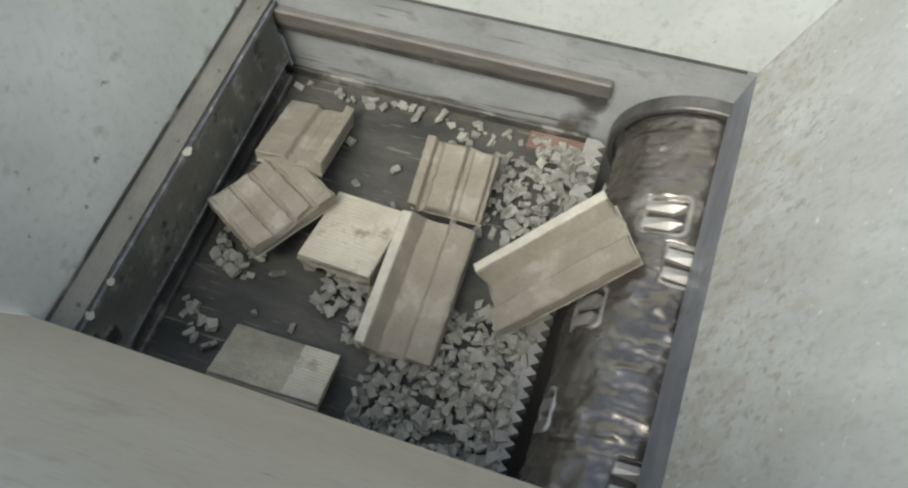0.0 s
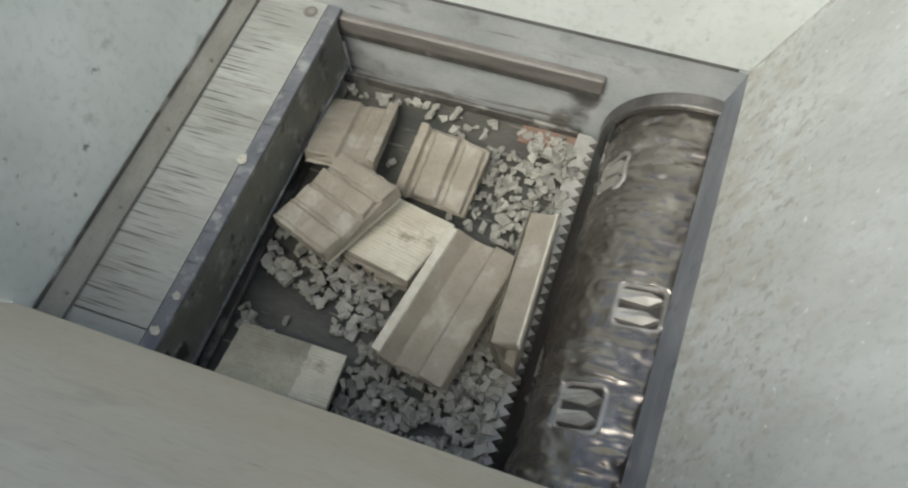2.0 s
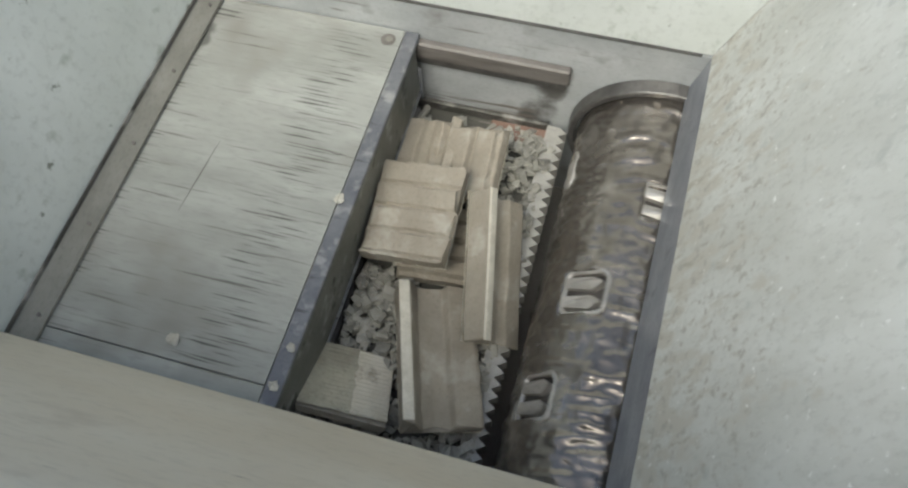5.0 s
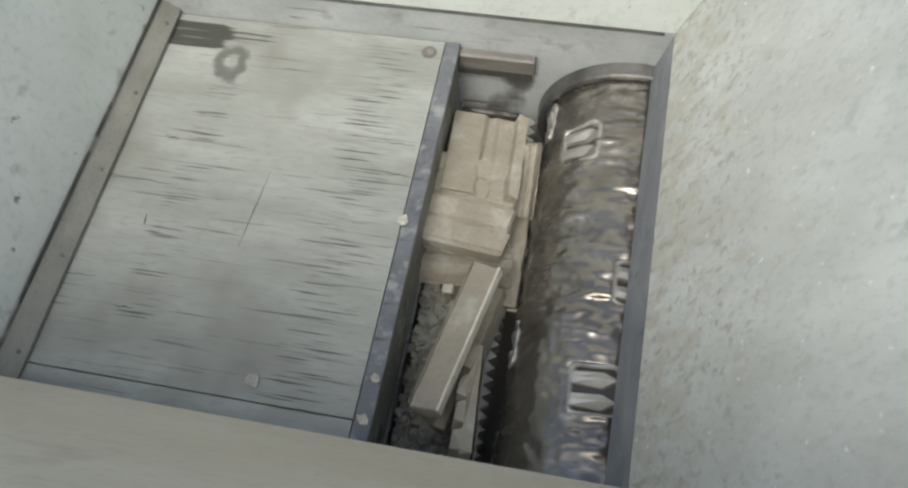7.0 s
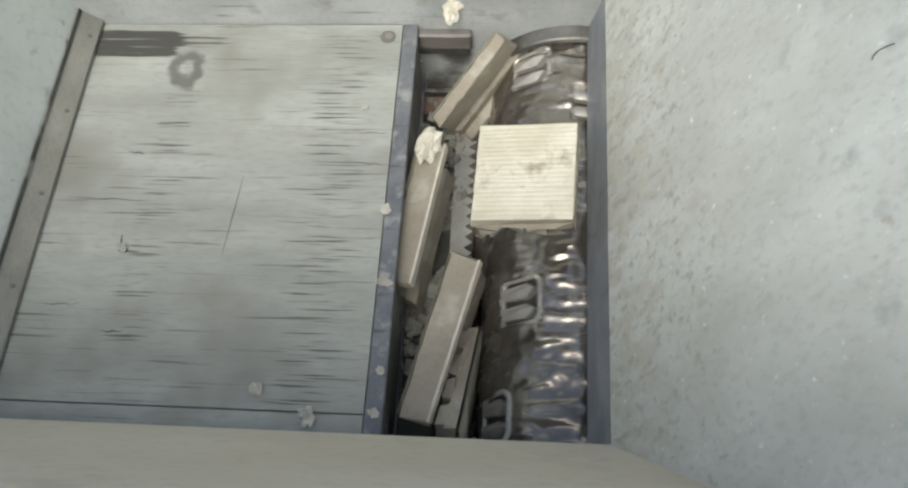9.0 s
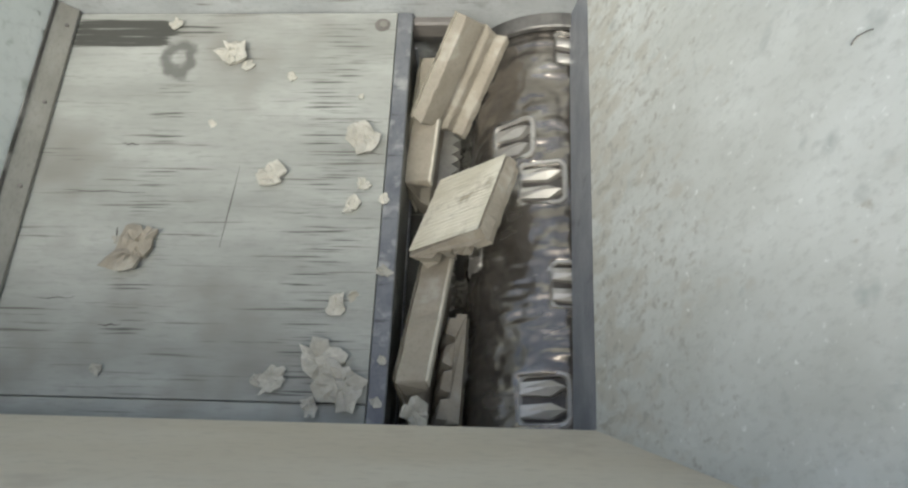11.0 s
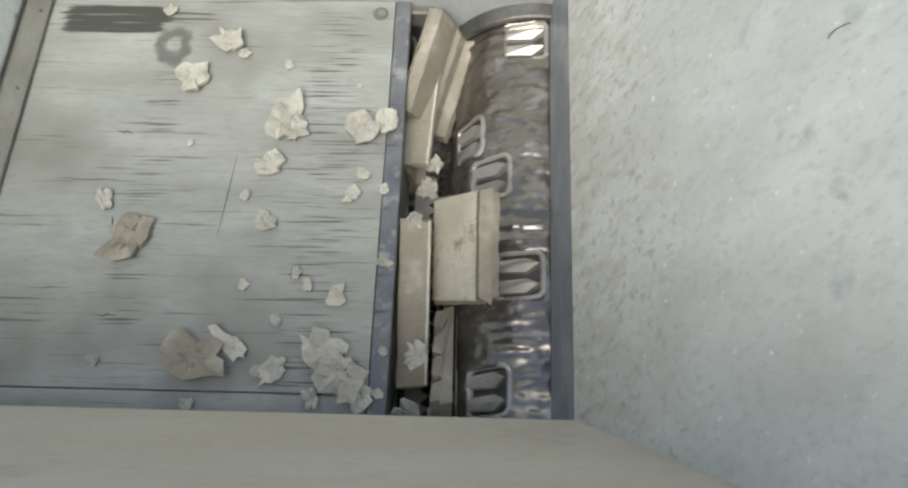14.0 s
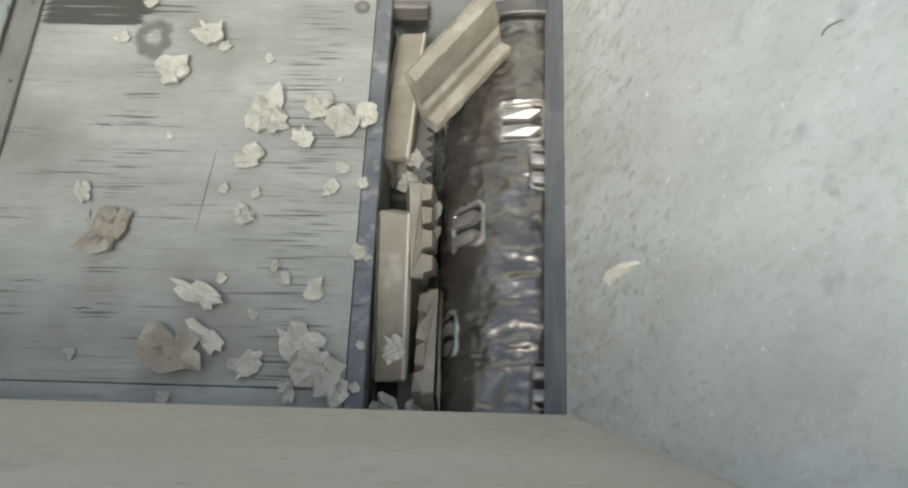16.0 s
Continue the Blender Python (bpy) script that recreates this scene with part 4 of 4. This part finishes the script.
# place behind the ram's front edge, across, size, length ratio, turn, and the second at which it lands
SHARDS = (
    (-0.514, 0.862, 0.026, 1.0, 20, 10.2), (-0.376, 0.783, 0.055, 1.3, 60, 10.8), (-0.435, 0.688, 0.062, 1.0, 10, 13.8), (-0.340, 0.755, 0.024, 1, 0, 10.8),
    (-0.231, 0.594, 0.085, 1.5, -15, 11.9), (-0.215, 0.570, 0.05, 1.2, 50, 11.9), (-0.254, 0.490, 0.048, 1.0, 30, 10.9), (-0.497, 0.332, 0.082, 1.9, -25, 10.1),
    (-0.336, 0.103, 0.095, 1.3, 65, 12.3), (-0.279, 0.131, 0.045, 2.2, 50, 12.3), (-0.202, 0.086, 0.042, 1.4, -40, 10.4), (-0.119, 0.124, 0.070, 1.3, 80, 10.3),
    (-0.078, 0.078, 0.078, 1.1, 15, 10.5), (-0.048, 0.044, 0.045, 1.0, 40, 13.5), (-0.082, 0.575, 0.060, 1.1, 10, 10.7), (-0.035, 0.590, 0.045, 1.4, -20, 12.8),
    (-0.092, 0.429, 0.030, 1.6, -30, 10.6), (-0.073, 0.476, 0.026, 1.3, 70, 10.9), (-0.247, 0.370, 0.040, 1.3, 80, 13.0), (-0.180, 0.269, 0.022, 1.2, 0, 12.9),
    (-0.296, 0.426, 0.018, 1, 0, 12.2), (-0.102, 0.226, 0.034, 1.3, -35, 11.0), (-0.207, 0.180, 0.018, 1.4, 30, 11.2), (-0.521, 0.099, 0.020, 1, 0, 10.0),
    (-0.343, 0.027, 0.022, 1.4, 80, 13.1), (-0.029, 0.302, 0.026, 1, 20, 14.3), (-0.420, 0.539, 0.014, 1, 0, 11.1), (-0.243, 0.726, 0.018, 1, 0, 10.9),
    (-0.565, 0.412, 0.035, 1.5, 25, 13.6), (-0.273, 0.245, 0.020, 1, 0, 13.2), (-0.157, 0.247, 0.020, 1.5, 10, 12.4), (-0.226, 0.084, 0.021, 1.2, 70, 0.0),
    (-0.536, 0.349, 0.018, 1.5, 40, 8.8), (-0.132, 0.041, 0.030, 1.5, 20, 8.7), (-0.094, 0.679, 0.012, 1, 0, 8.6), (-0.018, 0.295, 0.024, 1.5, 60, 8.6),
    (-0.031, 0.445, 0.020, 1.4, 15, 0.0), (-0.012, 0.127, 0.016, 1.2, 20, 0.0), (-0.015, 0.052, 0.018, 1.3, 60, 0.0),
    (-0.129, 0.608, 0.055, 1.3, -15, 15.7), (-0.304, 0.209, 0.055, 2.4, 70, 15.8), (-0.154, 0.539, 0.040, 1.2, 50, 15.7),
    (-0.558, 0.772, 0.030, 1.3, 80, 15.8), (-0.235, 0.418, 0.02, 1, 0, 15.6),
)
BROWN = (7, 8)
shards = [foam_shard(size * 1.25, 300 + i, long, FOAM if i in BROWN else None) for i, (x, y, size, long, rz, t) in enumerate(SHARDS)]

# bits in flight over the rotor: start place, speed, second of launch
FLYING = ((0.95, 0.16, -0.05, 0.62, -0.11, 3.0, 15.72, 0.046, 1.4), (0.95, 0.75, -0.05, -0.25, 0.25, 3.0, 8.78, 0.032, 1.0),
          (0.92, 0.60, -0.02, 1.09, -0.15, 1.67, 8.35, 0.034, 1.2), (0.90, 0.55, -0.02, -0.5, 0.2, 2.4, 15.25, 0.04, 1.0), (0.9, 0.45, -0.02, -0.6, -0.1, 2.3, 12.0, 0.03, 1.0),
          (0.92, 0.52, -0.10, 0.23, 0.1, 1.8, 11.35, 0.10, 2.6), (0.85, 0.80, -0.02, -0.33, 0.53, 1.27, 8.85, 0.05, 1.2), (0.86, 0.62, -0.10, -0.6, -0.1, 1.4, 8.85, 0.07, 1.3),
          (0.86, 0.65, -0.06, 0.15, -0.1, 0.9, 7.85, 0.03, 1.0), (0.88, 0.55, -0.08, 0.1, 0.1, 1.2, 13.38, 0.06, 1.5), (0.93, 0.62, -0.06, -0.05, 0.1, 1.0, 14.38, 0.045, 1.2))
flyers = []
for i, row in enumerate(FLYING):
    bit = foam_shard(row[7], 700 + i, row[8], FOAM_CUT)
    bit.name = "flying_foam_bit"
    flyers.append(tagged(bit, "pale foam bit thrown up from the rotor", "foam bit", "thrown foam bits"))


# crumbs caught between the panels and the ram: place before the ram's front, across, height, size, and the second at which they come to rest
CRUMBS = ((0.045, 0.13, -0.036, 0.055, 10.6), (0.030, 0.035, -0.09, 0.06, 11.2), (0.085, 0.035, -0.11, 0.05, 12.2), (0.092, 0.43, -0.10, 0.05, 13.9),
          (0.10, 0.385, -0.11, 0.045, 15.6), (0.050, 0.50, -0.115, 0.055, 12.9), (0.060, 0.555, -0.10, 0.045, 13.4), (0.075, 0.46, -0.10, 0.04, 15.7))
crumbs = []
for i, row in enumerate(CRUMBS):
    bit = foam_shard(row[3], 900 + i, 1.2)
    bit.name = "foam_crumb"
    crumbs.append(tagged(bit, "pale foam crumb caught between offcuts and ram", "foam crumb", "caught foam crumbs"))


# ---- what moves ----
def motions():
    for i, (bit, (x, y, z, size, rest)) in enumerate(zip(crumbs, CRUMBS)):
        rows = [(0.0, pose(0.96, y, BED_Z - 0.20)), (rest - 0.5, pose(0.96, y, BED_Z - 0.20)), (rest - 0.3, pose(ram_front(rest) + x + 0.05, y, z + 0.14, 50, 30, 40 * i))]
        rows += [(t, pose(ram_front(t) + x, y, z, 12, -8 + 5 * i, 40 * i)) for t in [rest] + [u for u in RAM_T if u > rest + 0.02]]
        walk(bit, rows)
    walk(ram, [(t, pose(x, 0, 0)) for t, x in zip(RAM_T, RAM_X)])
    step = 4 / FPS
    walk(rotor, [(i * step, pose(AX, 0, AZ, 0, -SPIN * i * step, 0)) for i in range(121)])
    for key, (kind, w, l, t, label, rows) in PANELS.items():
        walk(panel_things[key], [(r[0], pose(*r[1:])) for r in rows])
    # piles slide ahead of the ram and crowd up before the bed knife
    times = [i * 0.5 for i in range(33)]
    for k, pile in enumerate(piles):
        x0 = pile["start"]
        rows = []
        reach = 0.0
        gone = 7.5 + 0.23 * k
        for t in times:
            reach = max(reach, min(ram_front(t) + 0.004 - x0, pile["most"] - x0))
            eaten = min(1.0, max(0.0, (t - gone) / 1.5))
            rows.append((t, pose(x0 + max(0.0, reach) + 0.06 * eaten, 0, BED_Z + 0.02 * min(1.0, max(0.0, reach) / 0.3) - 0.16 * eaten)))
        walk(pile, rows)
    # shards leap from the rotor, land and ride on the ram
    for i, (shard, (x, y, size, long, rz, land)) in enumerate(zip(shards, SHARDS)):
        start = ram_front(max(0.0, land)) + x
        rows = []
        if land > 0:
            rows += [(0.0, pose(0.96, y, BED_Z - 0.20, 0, 0, rz)), (land - 0.5, pose(0.96, y, BED_Z - 0.20, 0, 0, rz)),
                     (land - 0.4, pose(0.88, y, 0.06, 30, 20, rz)), (land - 0.2, pose((0.88 + start) / 2, y, 0.2, 70, 10, rz)), (land - 0.06, pose(start + 0.03, y, 0.07, 20, 0, rz))]
        for t in [land] + [u for u in RAM_T if u > land + 0.02]:
            rows.append((t, pose(max(0.026, ram_front(t) + x) if land == 0 and x > -0.05 else ram_front(t) + x, y, 0.0015, 0, 0, rz)))
        if len(rows) < 2 or rows[-1][0] < 16:
            rows.append((16.0, pose(ram_front(16.0) + x, y, 0.0015, 0, 0, rz)))
        walk(shard, rows)
    for bit, (x, y, z, vx, vy, vz, t0, size, long) in zip(flyers, FLYING):
        rows = [(0.0, pose(0.96, y, BED_Z - 0.20)), (t0 - 0.1, pose(0.96, y, BED_Z - 0.20))]
        for k in range(0, 8):
            s = k * 0.1
            if t0 + s <= 16.0:
                rows.append((t0 + s, pose(x + vx * s, y + vy * s, max(-0.4, z + vz * s - 4.9 * s * s), 300 * s, 200 * s, 80 * s)))
        s = 16.0 - t0
        if s < 0.7:
            if rows[-1][0] < 16.0:
                rows.append((16.0, pose(x + vx * s, y + vy * s, z + vz * s - 4.9 * s * s, 300 * s, 200 * s, 80 * s)))
        elif rows[-1][0] < 16:
            rows.append((16.0, pose(0.96, y, BED_Z - 0.20)))
        walk(bit, rows)


motions()
